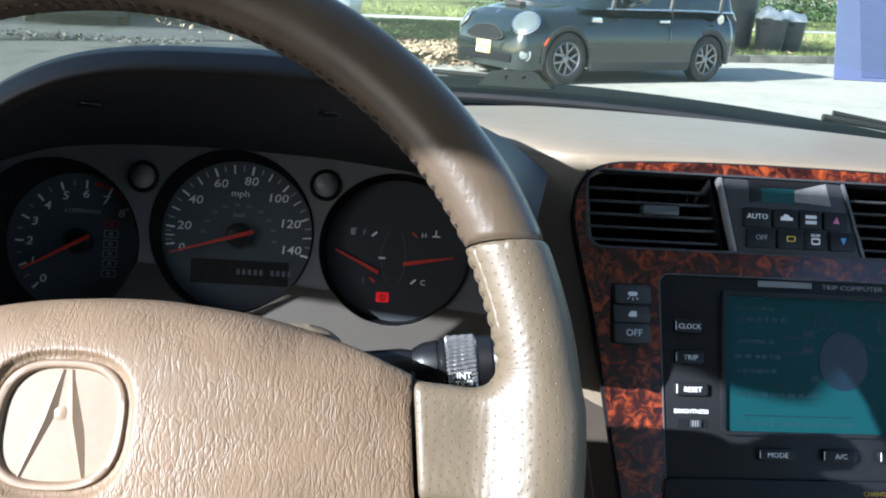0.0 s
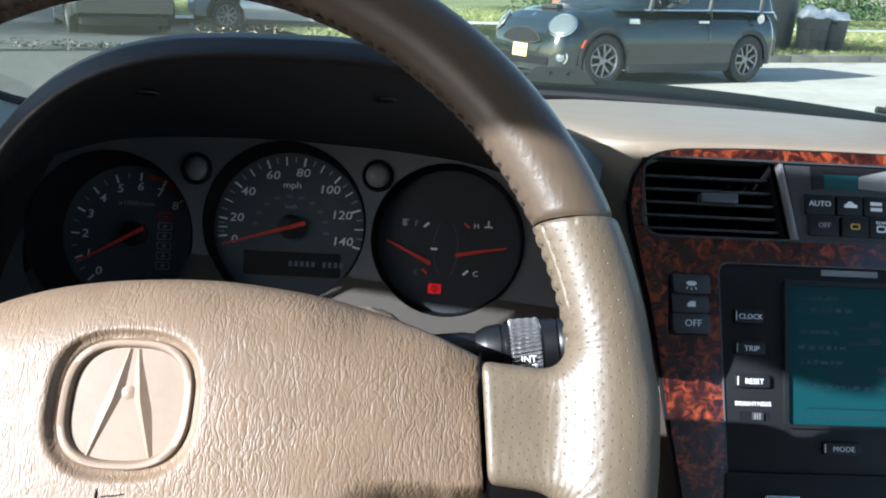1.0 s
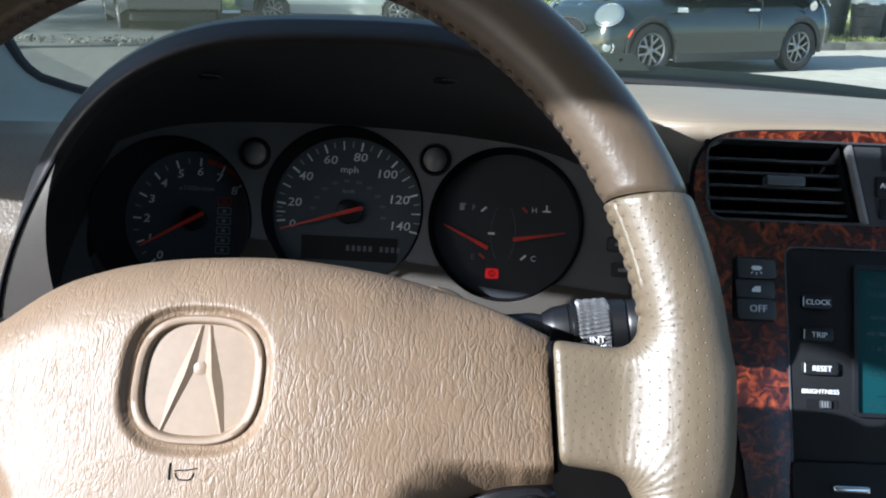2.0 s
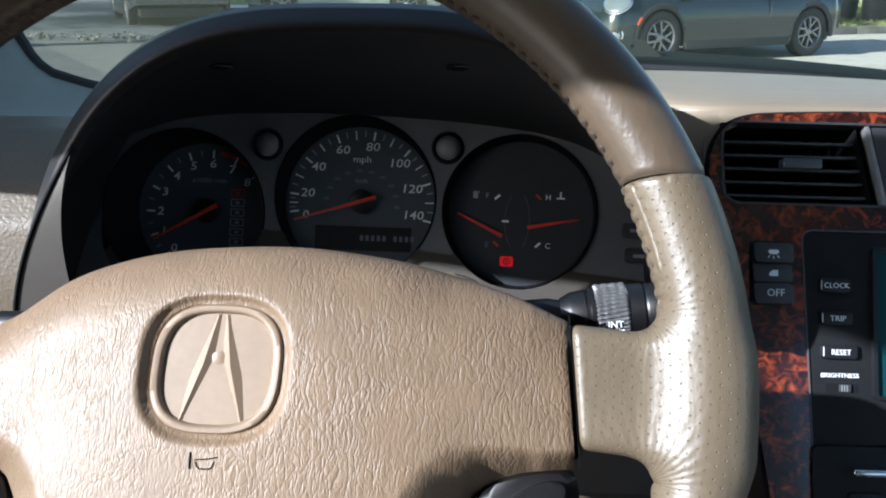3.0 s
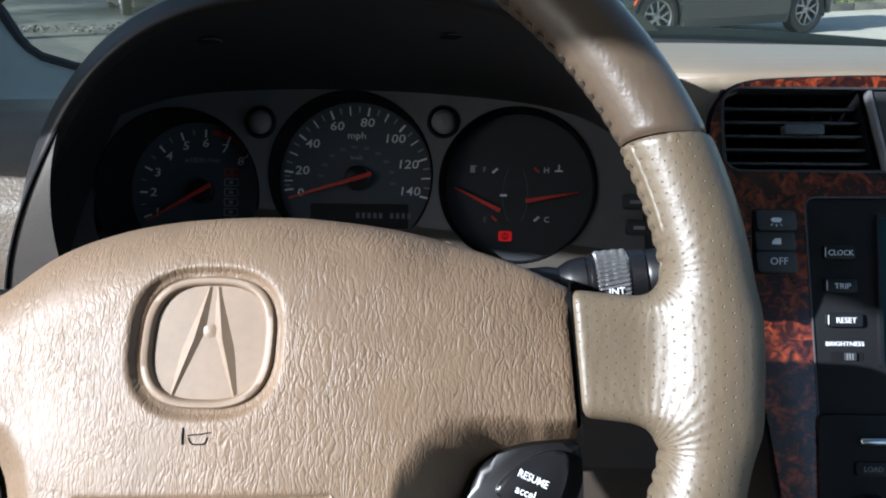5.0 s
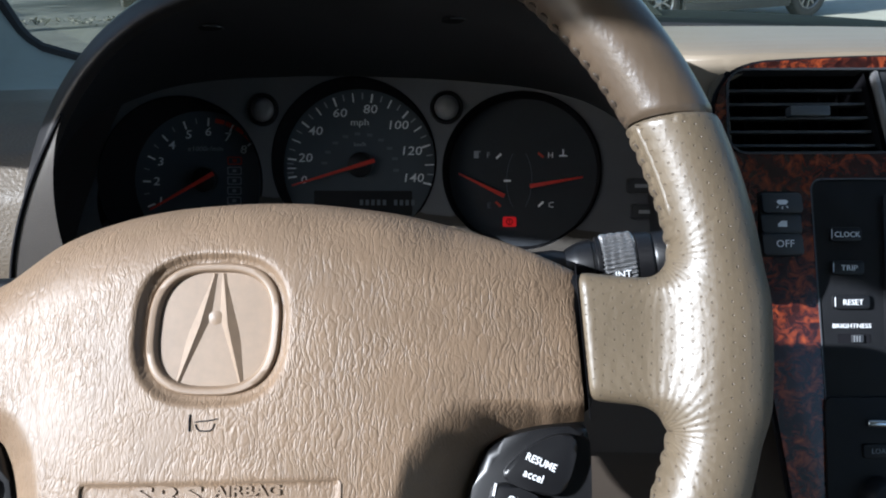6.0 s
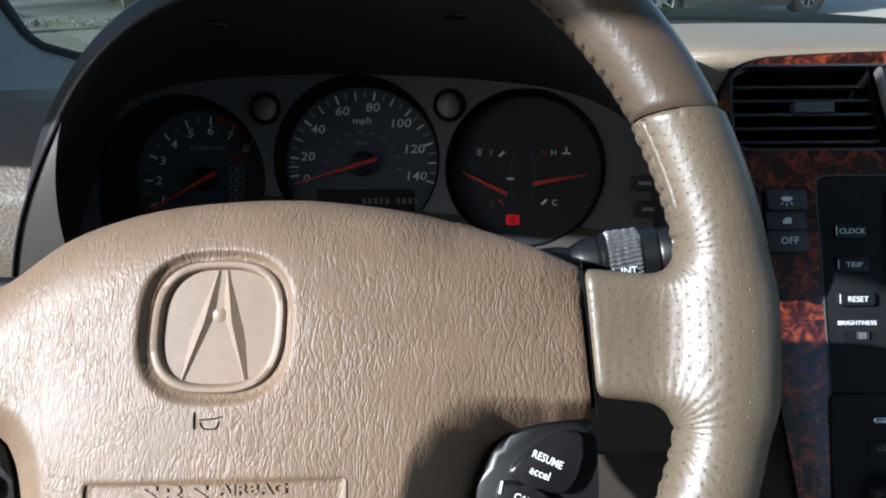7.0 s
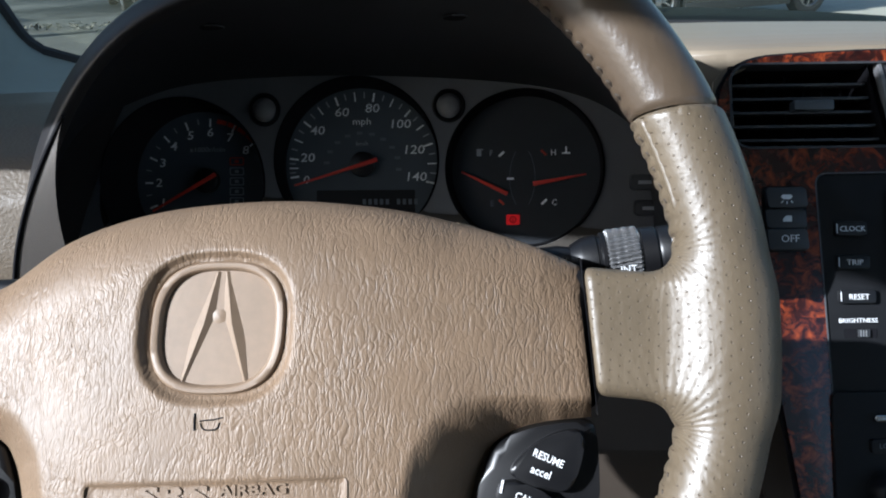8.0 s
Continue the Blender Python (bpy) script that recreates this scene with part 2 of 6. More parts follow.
CHROME = material("chrome", (0.75, 0.75, 0.75), 0.12, metal=1.0, vary=0.04, grain=120)
LCD = material("teal_display", (0.005, 0.038, 0.044), 0.5, vary=0.05, grain=12, emit=0.035, spec=0.15)
LCDDARK = material("display_segments", (0.003, 0.010, 0.018), 0.3, vary=0.05)
LCDFAINT = material("faint_segments", (0.007, 0.032, 0.038), 0.25, vary=0.05, emit=0.02)
BLUEINK = material("blue_print", (0.10, 0.30, 0.75), 0.5, vary=0.04)
PINKINK = material("pink_print", (0.50, 0.15, 0.33), 0.5, vary=0.04)
YELLOWINK = material("yellow_print", (0.65, 0.45, 0.06), 0.5, vary=0.04)
THREAD = material("dark_thread", (0.050, 0.038, 0.027), 0.7, vary=0.2, grain=400)
LINER = material("headliner_cloth", (0.40, 0.38, 0.335), 0.95, vary=0.06, grain=90, bump=0.4, bump_scale=900)
PILLAR = material("pillar_trim", (0.24, 0.25, 0.215), 0.6, vary=0.05, grain=60, bump=0.25, bump_scale=900)
CARPET = material("carpet", (0.10, 0.08, 0.06), 0.95, vary=0.2, grain=200, bump=0.6, bump_scale=700)
RUBBER = material("black_rubber", (0.014, 0.014, 0.014), 0.65, vary=0.2, grain=80)
GLASS = clear_glass("clear_glass")
GLASS_DARK = material("dark_car_glass", (0.012, 0.02, 0.022), 0.05, vary=0.1, grain=2, spec=0.8)


# ---- mesh helpers ----
def link(name, mesh, mat, parent=None, label="", m=None, smooth=True):
    ob = new(name, mesh)
    if mat and not mesh.materials:
        mesh.materials.append(mat)
    if smooth and len(mesh.polygons):
        mesh.polygons.foreach_set("use_smooth", [True] * len(mesh.polygons))
    if parent:
        ob.parent = parent
    if m is not None:
        ob.matrix_basis = m
    if label:
        ob["label"] = label
    return ob


def part(name, bm, mat, parent=None, label="", m=None, smooth=True, sharp=40):
    """One bmesh as one mesh object under a thing or a part."""
    mesh = bpy.data.meshes.new(name)
    bmesh.ops.recalc_face_normals(bm, faces=bm.faces)
    bm.to_mesh(mesh)
    bm.free()
    ob = link(name, mesh, mat, parent, label, m, smooth)
    if smooth:
        mesh.set_sharp_from_angle(angle=radians(sharp))
    return ob


def thing(name, m, label, category, group="", kind=""):
    ob = new(name)
    ob.empty_display_size = 0.02
    ob.matrix_world = m
    return tagged(ob, label, category, group, kind)


def at(x, y, z=0.0, turn=0.0):
    return pose(x, y, z, 0, 0, turn)


def sheet(f, nu, nv, close_u=False):
    """A grid surface from f(i/nu, j/nv)."""
    bm = bmesh.new()
    cols = nu if close_u else nu + 1
    v = [[bm.verts.new(f(i / nu, j / nv)) for j in range(nv + 1)] for i in range(cols)]
    for i in range(nu):
        for j in range(nv):
            a, b = v[i], v[(i + 1) % cols]
            bm.faces.new((a[j], b[j], b[j + 1], a[j + 1]))
    return bm


def filled(loops, z0, z1):
    """A flat piece whose first outline holds the others as openings, from z0 to z1."""
    bm = bmesh.new()
    rings = [[(bm.verts.new((x, y, z0)), bm.verts.new((x, y, z1))) for x, y in loop] for loop in loops]
    flat = [v for r in rings for v in r]
    for tri in geometry.tessellate_polygon([[Vector((x, y, 0)) for x, y in loop] for loop in loops]):
        for side in (0, 1):
            try:
                bm.faces.new([flat[i][side] for i in tri])
            except ValueError:
                pass
    for r in rings:
        for a, b in zip(r, r[1:] + r[:1]):
            bm.faces.new((a[0], b[0], b[1], a[1]))
    return bm


def pierced(f, nu, nv, circles):
    """A flat grid sheet, like sheet(), with round openings whose edges are drawn to true circles."""
    bm = sheet(f, nu, nv)
    step = max((bm.verts[:][0].co - bm.verts[:][nv + 1].co).length, 0.001)
    gone = [q for q in bm.faces if any(math.hypot((c := q.calc_center_median()).x - x, c.y - y) < r for x, y, r in circles)]
    bmesh.ops.delete(bm, geom=gone, context="FACES")
    for v in bm.verts:
        for x, y, r in circles:
            d = math.hypot(v.co.x - x, v.co.y - y)
            if v.is_boundary and d < r + step * 1.2:
                v.co.x, v.co.y = x + (v.co.x - x) * r / d, y + (v.co.y - y) * r / d
    return bm


def softened(pts, times=2):
    """An outline with its corners cut round."""
    for _ in range(times):
        pts = [((1 - f) * a[0] + f * b[0], (1 - f) * a[1] + f * b[1]) for a, b in zip(pts, pts[1:] + pts[:1]) for f in (0.25, 0.75)]
    return pts


def plate(outline, z0, z1, bevel=0.0, segments=2):
    """A flat piece with this outline (counter-clockwise), from z0 to z1, with its front edge rounded."""
    bm = bmesh.new()
    low = [bm.verts.new((x, y, z0)) for x, y in outline]
    top = [bm.verts.new((x, y, z1)) for x, y in outline]
    n = len(outline)
    bm.faces.new(top)
    bm.faces.new(low[::-1])
    for i in range(n):
        bm.faces.new((low[i], low[(i + 1) % n], top[(i + 1) % n], top[i]))
    if bevel:
        edges = [e for e in bm.edges if all(v.co.z > z1 - 1e-7 for v in e.verts)]
        bmesh.ops.bevel(bm, geom=edges, offset=bevel, segments=segments, profile=0.6, affect="EDGES")
    return bm


def ring(outer, inner, z0, z1):
    """A flat frame between two outlines of the same count."""
    bm = bmesh.new()
    loops = [[bm.verts.new((x, y, z)) for x, y in o] for o, z in ((outer, z0), (outer, z1), (inner, z1), (inner, z0))]
    n = len(outer)
    for a, b in zip(loops, loops[1:] + loops[:1]):
        for i in range(n):
            bm.faces.new((a[i], a[(i + 1) % n], b[(i + 1) % n], b[i]))
    return bm


def rounded(x0, x1, y0, y1, r, n=5, skew=0.0):
    """A rectangle with round corners, counter-clockwise; skew moves the lower edge to the right."""
    pts = []
    for cx, cy, a in ((x1 - r, y1 - r, 0), (x0 + r, y1 - r, 90), (x0 + r, y0 + r, 180), (x1 - r, y0 + r, 270)):
        for i in range(n + 1):
            w = radians(a + 90 * i / n)
            pts.append((cx + r * math.cos(w), cy + r * math.sin(w)))
    return [(x + skew * (y1 - y) / (y1 - y0), y) for x, y in pts]


def disc(x, y, r, n=48, a0=0, a1=360):
    return [(x + r * math.cos(radians(a0 + (a1 - a0) * i / n)), y + r * math.sin(radians(a0 + (a1 - a0) * i / n))) for i in range(n)]


def box(x0, x1, y0, y1, z0, z1, bevel=0.0, segments=2):
    bm = bmesh.new()
    bmesh.ops.create_cube(bm, size=1.0, matrix=Matrix.LocRotScale(((x0 + x1) / 2, (y0 + y1) / 2, (z0 + z1) / 2), None, (x1 - x0, y1 - y0, z1 - z0)))
    if bevel:
        bmesh.ops.bevel(bm, geom=bm.edges[:], offset=bevel, segments=segments, profile=0.6, affect="EDGES")
    return bm


def lathe(profile, n=40):
    """Turns a profile of (radius, height) round the z axis."""
    return sheet(lambda u, v: (profile[round(v * (len(profile) - 1))][0] * math.cos(2 * math.pi * u),
                               profile[round(v * (len(profile) - 1))][0] * math.sin(2 * math.pi * u),
                               profile[round(v * (len(profile) - 1))][1]), n, len(profile) - 1, True)


def tube(points, r, n=8):
    """A round rod along points."""
    bm = bmesh.new()
    pts = [Vector(p) for p in points]
    rings = []
    for i, p in enumerate(pts):
        way = (pts[min(i + 1, len(pts) - 1)] - pts[max(i - 1, 0)]).normalized()
        side = way.orthogonal().normalized() if i == 0 else (rings_side - way * rings_side.dot(way)).normalized()
        rings_side = side
        up = way.cross(side)
        rad = r[i] if isinstance(r, (list, tuple)) else r
        rings.append([bm.verts.new(p + rad * (math.cos(2 * math.pi * k / n) * side + math.sin(2 * math.pi * k / n) * up)) for k in range(n)])
    for a, b in zip(rings, rings[1:]):
        for k in range(n):
            bm.faces.new((a[k], a[(k + 1) % n], b[(k + 1) % n], b[k]))
    bm.faces.new(rings[0][::-1]), bm.faces.new(rings[-1])
    return bm


def lettering(body, size, mat, parent, m, name="lettering", depth=0.0002, squeeze=1.0, shear=0.0, bold=0.0):
    """Raised print in the built-in font, centred."""
    cu = bpy.data.curves.new("print", "FONT")
    cu.body, cu.size, cu.align_x, cu.align_y, cu.extrude, cu.resolution_u = body, size, "CENTER", "CENTER", depth, 2
    cu.shear, cu.offset = shear, bold * size
    tmp = bpy.data.objects.new("print", cu)
    mesh = bpy.data.meshes.new_from_object(tmp)
    bpy.data.objects.remove(tmp), bpy.data.curves.remove(cu)
    mesh.transform(Matrix.Diagonal((squeeze, 1, 1, 1)))
    mesh.materials.clear()
    return link(name, mesh, mat, parent, "", m, smooth=False)


def drawn(table, x):
    """Height of a smooth line through rows of (x, height)."""
    if x <= table[0][0]:
        return table[0][1]
    for i in range(len(table) - 1):
        if x <= table[i + 1][0]:
            (x0, a), (x1, b) = table[i], table[i + 1]
            before, after = table[max(i - 1, 0)], table[min(i + 2, len(table) - 1)]
            m0 = (b - before[1]) / (x1 - before[0]) if i else (b - a) / (x1 - x0)
            m1 = (after[1] - a) / (after[0] - x0) if i + 2 < len(table) else (b - a) / (x1 - x0)
            f, w = (x - x0) / (x1 - x0), x1 - x0
            return a * (1 + 2 * f) * (1 - f) ** 2 + b * f * f * (3 - 2 * f) + w * f * (1 - f) * (m0 * (1 - f) - m1 * f)
    return table[-1][1]


AT_WHEEL = pose(-0.0048, 0.0181, 0.9420, 64.01, -0.91, -2.07) @ pose(-0.003, -0.005, 0) @ Matrix.Scale(1.045, 4)
AT_CLUSTER = pose(0.0007, 0.3260, 0.9350, 74.64, 0.42, -1.42)
AT_CONSOLE = pose(0.2897, 0.2703, 0.8824, 66.68, 1.21, 2.51)


# ---- the car's shell round the camera ----
LEFT, RIGHT = -0.46, 1.12


def shell():
    """Roof, pillars, doors, glass and added walls that close the cabin; the unseen ones are shaped to steer the light.
    """
    s = dict(kind="structure")
    for x0, x1 in ((LEFT - 0.06, LEFT), (RIGHT, RIGHT + 0.06)):
        # unseen doors, in pale liner cloth so that they bounce light inward
        tagged(part("door_panel", box(x0, x1, -1.6, 0.40, 0.15, 0.86, 0.02), LINER), "tan moulded car door panel below the window", "car door", **s)
        bm = bmesh.new()
        # outline of the unseen pillar, its bends and step set by the shadows cast
        quad = [(0.404, 0.60), (0.66, 0.60), (0.64, 1.02), (0.40, 1.120), (0.22, 1.185), (0.05, 1.264), (-0.105, 1.350), (-0.18, 1.402), (-0.25, 1.458), (-0.40, 1.560), (-0.49, 1.622), (-0.75, 1.622), (-0.60, 1.490), (-0.45, 1.425), (-0.341, 1.376), (-0.304, 1.354), (-0.298, 1.308), (-0.274, 1.296), (-0.251, 1.290), (-0.112, 1.220), (-0.035, 1.170), (0.060, 1.108), (0.14, 1.050), (0.45, 0.830), (0.404, 0.86)]
        p0, p1 = (x0 + 0.04, x1) if x0 < 0 else (x0, x1 - 0.04)
        low, top = [bm.verts.new((p0, y, z)) for y, z in quad], [bm.verts.new((p1, y, z)) for y, z in quad]
        bm.faces.new(low), bm.faces.new(top[::-1])
        for i in range(len(quad)):
            bm.faces.new((low[i], low[(i + 1) % len(quad)], top[(i + 1) % len(quad)], top[i]))
        tagged(part("front_pillar", bm, PILLAR, smooth=False), "grey-beige trimmed windscreen pillar, unseen and outlined to cast shade", "car pillar", **s)
        tagged(part("side_wall", box(x0, x1, -2.4, -1.604, 0.15, 1.62, 0.02), LINER), "plain beige side wall behind the door", "wall", **s)
        tagged(part("roof_rail", box(x0, x1, -1.6, -0.754, 1.55, 1.622, 0.015), LINER), "beige roof rail above the door window", "roof rail", **s)
    tagged(part("ceiling", box(LEFT - 0.06, RIGHT + 0.06, -2.4, -0.10, 1.626, 1.70, 0.02), LINER), "beige cloth headliner under the roof", "ceiling", **s)
    # added dark wall, keeps light from behind off the wheel and dashboard
    tagged(part("light_block_wall", box(LEFT + 0.004, 0.16, -0.60, -0.52, 0.15, 1.622), SHROUD), "plain dark unseen wall added to block light from behind", "wall", **s)
    # pale and set farther back, to let sun in and bounce it
    tagged(part("wall_rear", box(0.164, RIGHT - 0.004, -1.60, -1.52, 0.15, 1.622), LINER), "unseen plain beige wall that closes the cabin and bounces light", "wall", **s)
    tagged(part("floor", box(LEFT - 0.06, RIGHT + 0.06, -2.4, 0.72, 0.08, 0.146), CARPET), "dark brown carpeted cabin floor", "floor", **s)
    tagged(part("firewall", box(LEFT + 0.004, RIGHT - 0.004, 0.62, 0.70, 0.15, 0.86), SHROUD), "dark bulkhead below the dashboard", "wall", **s)

    def glass(u, v):
        w = (1 - (2 * u - 1) ** 2)
        return (LEFT + (RIGHT - LEFT) * u, 0.66 + 0.34 * w ** 0.8 - (0.76 + 0.34 * w ** 0.8) * v, 0.86 + 0.085 * w ** 0.5 + (0.765 - 0.085 * w ** 0.5) * v)

    pane = part("windscreen", sheet(glass, 24, 8), GLASS)
    pane.visible_shadow = False
    tagged(pane, "clear laminated car windscreen with a dark lower edge", "windscreen", **s)


def dashboard():
    d = thing("dashboard", Matrix.Identity(4), "tan soft vinyl dashboard running across the cabin", "dashboard", kind="structure")
    prof = [(0.43, -0.060), (0.425, -0.030), (0.40, -0.020), (0.27, -0.008), (0.16, 0.000), (0.08, 0.003), (0.045, 0.003), (0.030, 0.002), (0.018, 0.0005), (0.010, -0.0015), (0.0075, -0.004), (0.006, -0.008), (0.005, -0.012)]

    def push(x):
        return 0.05 * min(1.4, max(0.0, (0.257 - x) / 0.054)) ** 2

    def top(u, v):
        x = 0.10 + 1.015 * u
        k = v * (len(prof) - 1)
        i = min(int(k), len(prof) - 2)
        f = k - i
        dy = prof[i][0] * (1 - f) + prof[i + 1][0] * f
        dz = prof[i][1] * (1 - f) + prof[i + 1][1] * f
        back = push(x)
        lip = 0.312 + 0.044 * (x - 0.29)
        return (x, lip + back + dy * (1 - 0.25 * max(0, x - 0.75)) * (0.43 - back + 0.298 - lip) / 0.43, 0.9945 + dz - 0.021 * max(0, x - 0.29) * (1 - v) - 0.08 * max(0, x - 0.3) ** 2 - 0.10 * max(0.0, 0.262 - x) ** 1.2)

    part("top_pad", sheet(top, 90, 60), DASH, d, "sunlit tan dashboard top")
    part("defrost_grille", sheet(lambda u, v: (-0.30 + 1.34 * u, 0.725 + 0.10 * v - 0.10 * abs(2 * u - 1) ** 3, 0.935 - 0.02 * v - 0.05 * abs(2 * u - 1) ** 2), 30, 3), RUBBER, d, "dark strip below the windscreen")

    def face(z0, z1):
        def f(u, v):
            x = 0.20 + 0.0505 * u
            top_z, top_y = 0.9907 - 0.10 * max(0.0, 0.262 - x) ** 1.2, 0.3185 + 0.35 * push(x)
            z = z0 + (min(z1, top_z) - z0) * v
            k = (top_z - z) / 0.49
            return (x + 0.075 * k * u, top_y - 0.004 * (1 - math.exp(-k * 40)) - 0.075 * k + 0.03 * k * (1 - k), z)
        return f

    part("front_panel", sheet(face(0.80, 1.0), 16, 40), DASH, d, "tan panel beside the wood trim")
    # same face continued downward, with its shade put into the colour
    part("shaded_front_panel", sheet(face(0.50, 0.799), 16, 16), SHADEBROWN, d, "panel beside the console with shade painted dark brown")
    left = [(0.235, 0.55), (0.243, 0.80), (0.248, 0.88), (0.256, 0.918), (0.275, 0.942), (0.31, 0.957), (0.35, 0.965), (0.40, 0.966)]

    def left_panel(u, v):
        k = v * (len(left) - 1)
        i = min(int(k), len(left) - 2)
        f = k - i
        y = left[i][0] * (1 - f) + left[i + 1][0] * f
        z = left[i][1] * (1 - f) + left[i + 1][1] * f
        return (LEFT + 0.002 + 0.262 * u, y - 0.03 * (1 - u) ** 2, z)

    part("left_panel", sheet(left_panel, 20, 42), TONEDTAN, d, "tan dashboard end, half in shade")
    # grey foot of the windscreen pillar and the rubber seal along the glass
    bends = [(-0.415, 1.120), (-0.375, 1.040), (-0.364, 1.023), (-0.358, 1.011), (-0.352, 0.999), (-0.345, 0.990), (-0.333, 0.981), (-0.302, 0.9715), (-0.250, 0.9600), (-0.20, 0.950)]

    def seal(u):
        i = min(int(u * 9), 8)
        f = u * 9 - i
        return (bends[i][0] * (1 - f) + bends[i + 1][0] * f, 0.55, bends[i][1] * (1 - f) + bends[i + 1][1] * f)

    part("pillar_foot", sheet(lambda u, v: ((s := seal(u))[0] * (1 - v) + (LEFT + 0.002 + 0.29 * u) * v, s[1] * (1 - v) + 0.395 * v + 0.03 * (1 - u) * v, s[2] * (1 - v) + 0.964 * v - 0.012 * math.sin(math.pi * v)), 36, 14), PILLAR, d, "grey pillar foot trim")
    part("glass_seal", tube([seal(k / 36) for k in range(37)], 0.006, 8), RUBBER, d, "black rubber glass seal")
    part("lower_panel", box(LEFT + 0.004, 0.28, 0.275, 0.33, 0.30, 0.735, 0.03, 3), SHADEBROWN, d, "dark brown knee panel under the column")
    part("cluster_box", box(-0.20, 0.19, 0.40, 0.43, 0.72, 0.985), SHROUD, d)
    part("core", box(0.19, 0.66, 0.380, 0.43, 0.70, 0.984, 0.01), DASH, d, "tan inner panel behind the console")
    part("under_cluster", sheet(lambda u, v: (-0.23 + 0.46 * u, 0.318 - 0.06 * v, 0.846 - 0.12 * v), 16, 6), SHADEBROWN, d, "panel below the dials with shade painted dark brown")
    part("column_cover", plate(rounded(-0.060, 0.101, -0.075, 0.0416, 0.018, 6), -0.056, -0.046, 0.004, 3), TONEDTAN, d, "tan plastic column shroud", m=AT_WHEEL)


def arch(a, cx, hw, z0, h, p=3.0, q=0.625):
    """A point of the brow's arch at a from -1 (left foot) to 1 (right foot)."""
    s = math.sin(a * math.pi / 2)
    return cx + hw * s, z0 + h * max(0.0, 1 - abs(s) ** p) ** q


FASCIA_TOP = [(-0.230, -0.030), (-0.2013, 0.0067), (-0.1841, 0.0217), (-0.1627, 0.0313), (-0.1329, 0.0405), (-0.0991, 0.0452), (-0.0572, 0.0471), (-0.0157, 0.0475),
              (0.0499, 0.0452), (0.0904, 0.0421), (0.1306, 0.0370), (0.1628, 0.0278), (0.190, 0.012), (0.225, -0.016)]


def fascia_top(x):
    """Height of the fascia's arched upper edge along the cluster's own face."""
    return drawn(FASCIA_TOP, x)


def binnacle():
    b = thing("instrument_hood", Matrix.Identity(4), "dark vinyl brow arching over the instruments", "instrument hood")
    rows = [  # y, centre, half width, foot height, rise
        (0.56, 0.02, 0.235, 0.90, 0.075), (0.44, 0.02, 0.225, 0.88, 0.135), (0.32, 0.02, 0.220, 0.87, 0.178), (0.24, 0.02, 0.217, 0.87, 0.191),
        (0.212, 0.02, 0.213, 0.87, 0.193), (0.200, 0.02, 0.209, 0.87, 0.191), (0.194, 0.02, 0.204, 0.87, 0.187)]

    def foot(x, z):
        """The right foot of the brow ends higher than the left one."""
        return max(z, 0.892 + (z - 0.87) * 0.6) if x > 0.10 and z < 0.925 else z

    def outer(u, v):
        k = v * (len(rows) - 1)
        i = min(int(k), len(rows) - 2)
        f = k - i
        r = [rows[i][c] * (1 - f) + rows[i + 1][c] * f for c in range(5)]
        x, z = arch(2 * u - 1, *r[1:])
        return (x - 0.010 * max(0.0, 2 * u - 1) ** 2, r[0], foot(x, z))

    part("brow", sheet(outer, 64, 30), HOODTOP, b, "dark brown grained vinyl brow")

    def lip(u, v):
        w = v * math.pi
        cx, cz = arch(2 * u - 1, 0.02, 0.204 - 0.010 * v, 0.87, 0.187 - 0.009 * v)
        return (cx - 0.010 * max(0.0, 2 * u - 1) ** 2, 0.194 - 0.004 * math.sin(w), foot(cx, cz))

    part("lip", sheet(lip, 64, 8), HOODTOP, b)

    def inner(u, v):
        x0, z0 = arch(2 * u - 1, 0.02, 0.194, 0.87, 0.178)
        x0, z0 = x0 - 0.010 * max(0.0, 2 * u - 1) ** 2, foot(x0, z0)
        s = math.sin((2 * u - 1) * math.pi / 2)
        x1 = -0.008 + 0.218 * s
        low = fascia_top(x1) - 0.10 * max(0.0, (abs(s) - 0.94) / 0.06) ** 2
        x1, y1, z1 = AT_CLUSTER @ Vector((x1, low, 0.0))
        e = v ** 0.8
        return (x0 + (x1 - x0) * e, 0.194 + (y1 - 0.194) * v, z0 + (z1 - z0) * e)

    part("shroud", sheet(inner, 64, 14), SHROUD, b, "black inner shroud above the dials")
    # flare of the brow down to the dashboard
    def flare(u, v):
        p = [Vector(q) for q in ((0.160, 0.215, 1.016), (0.205, 0.235, 0.960), (0.170, 0.36, 1.006), (0.2235, 0.309, 0.979))]
        q = p[0].lerp(p[1], u).lerp(p[2].lerp(p[3], u), v)
        return q + Vector((0.0, 0.0, 0.004 * math.sin(math.pi * u)))

    part("flare", sheet(flare, 10, 10), SHROUD, b, "dark flare of the brow meeting the dashboard")
    # wide cheek at the left foot, behind a dark joint
    def cheek(u, v):
        z = 0.985 - 0.19 * v
        w = 0.040 * min(1.0, v * 1.9) ** 1.2
        x = -0.137 - 0.051 * (1 - (1 - min(1, v * 1.6)) ** 1.7)
        return (x + w * u, 0.1885 - 0.002 * u, z)

    part("cheek", sheet(cheek, 12, 30), CHEEK, b, "grained grey-tan cheek beside the dials")
    part("joint", tube([(lambda p: (p[0] - 0.001, p[1] - 0.0005, p[2]))(cheek(0, k / 20)) for k in range(21)], 0.0013, 6), DEEP, b, "black joint line")
    for x, z in ((-0.060, 1.0275), (0.077, 1.0285)):
        part("clip_hole", plate([(1.7 * p, q) for p, q in disc(0, 0, 0.0042, 20)], 0, 0.0012), DEEP, b, "small dark clip slot", m=pose(x, 0.2185, z, 157))
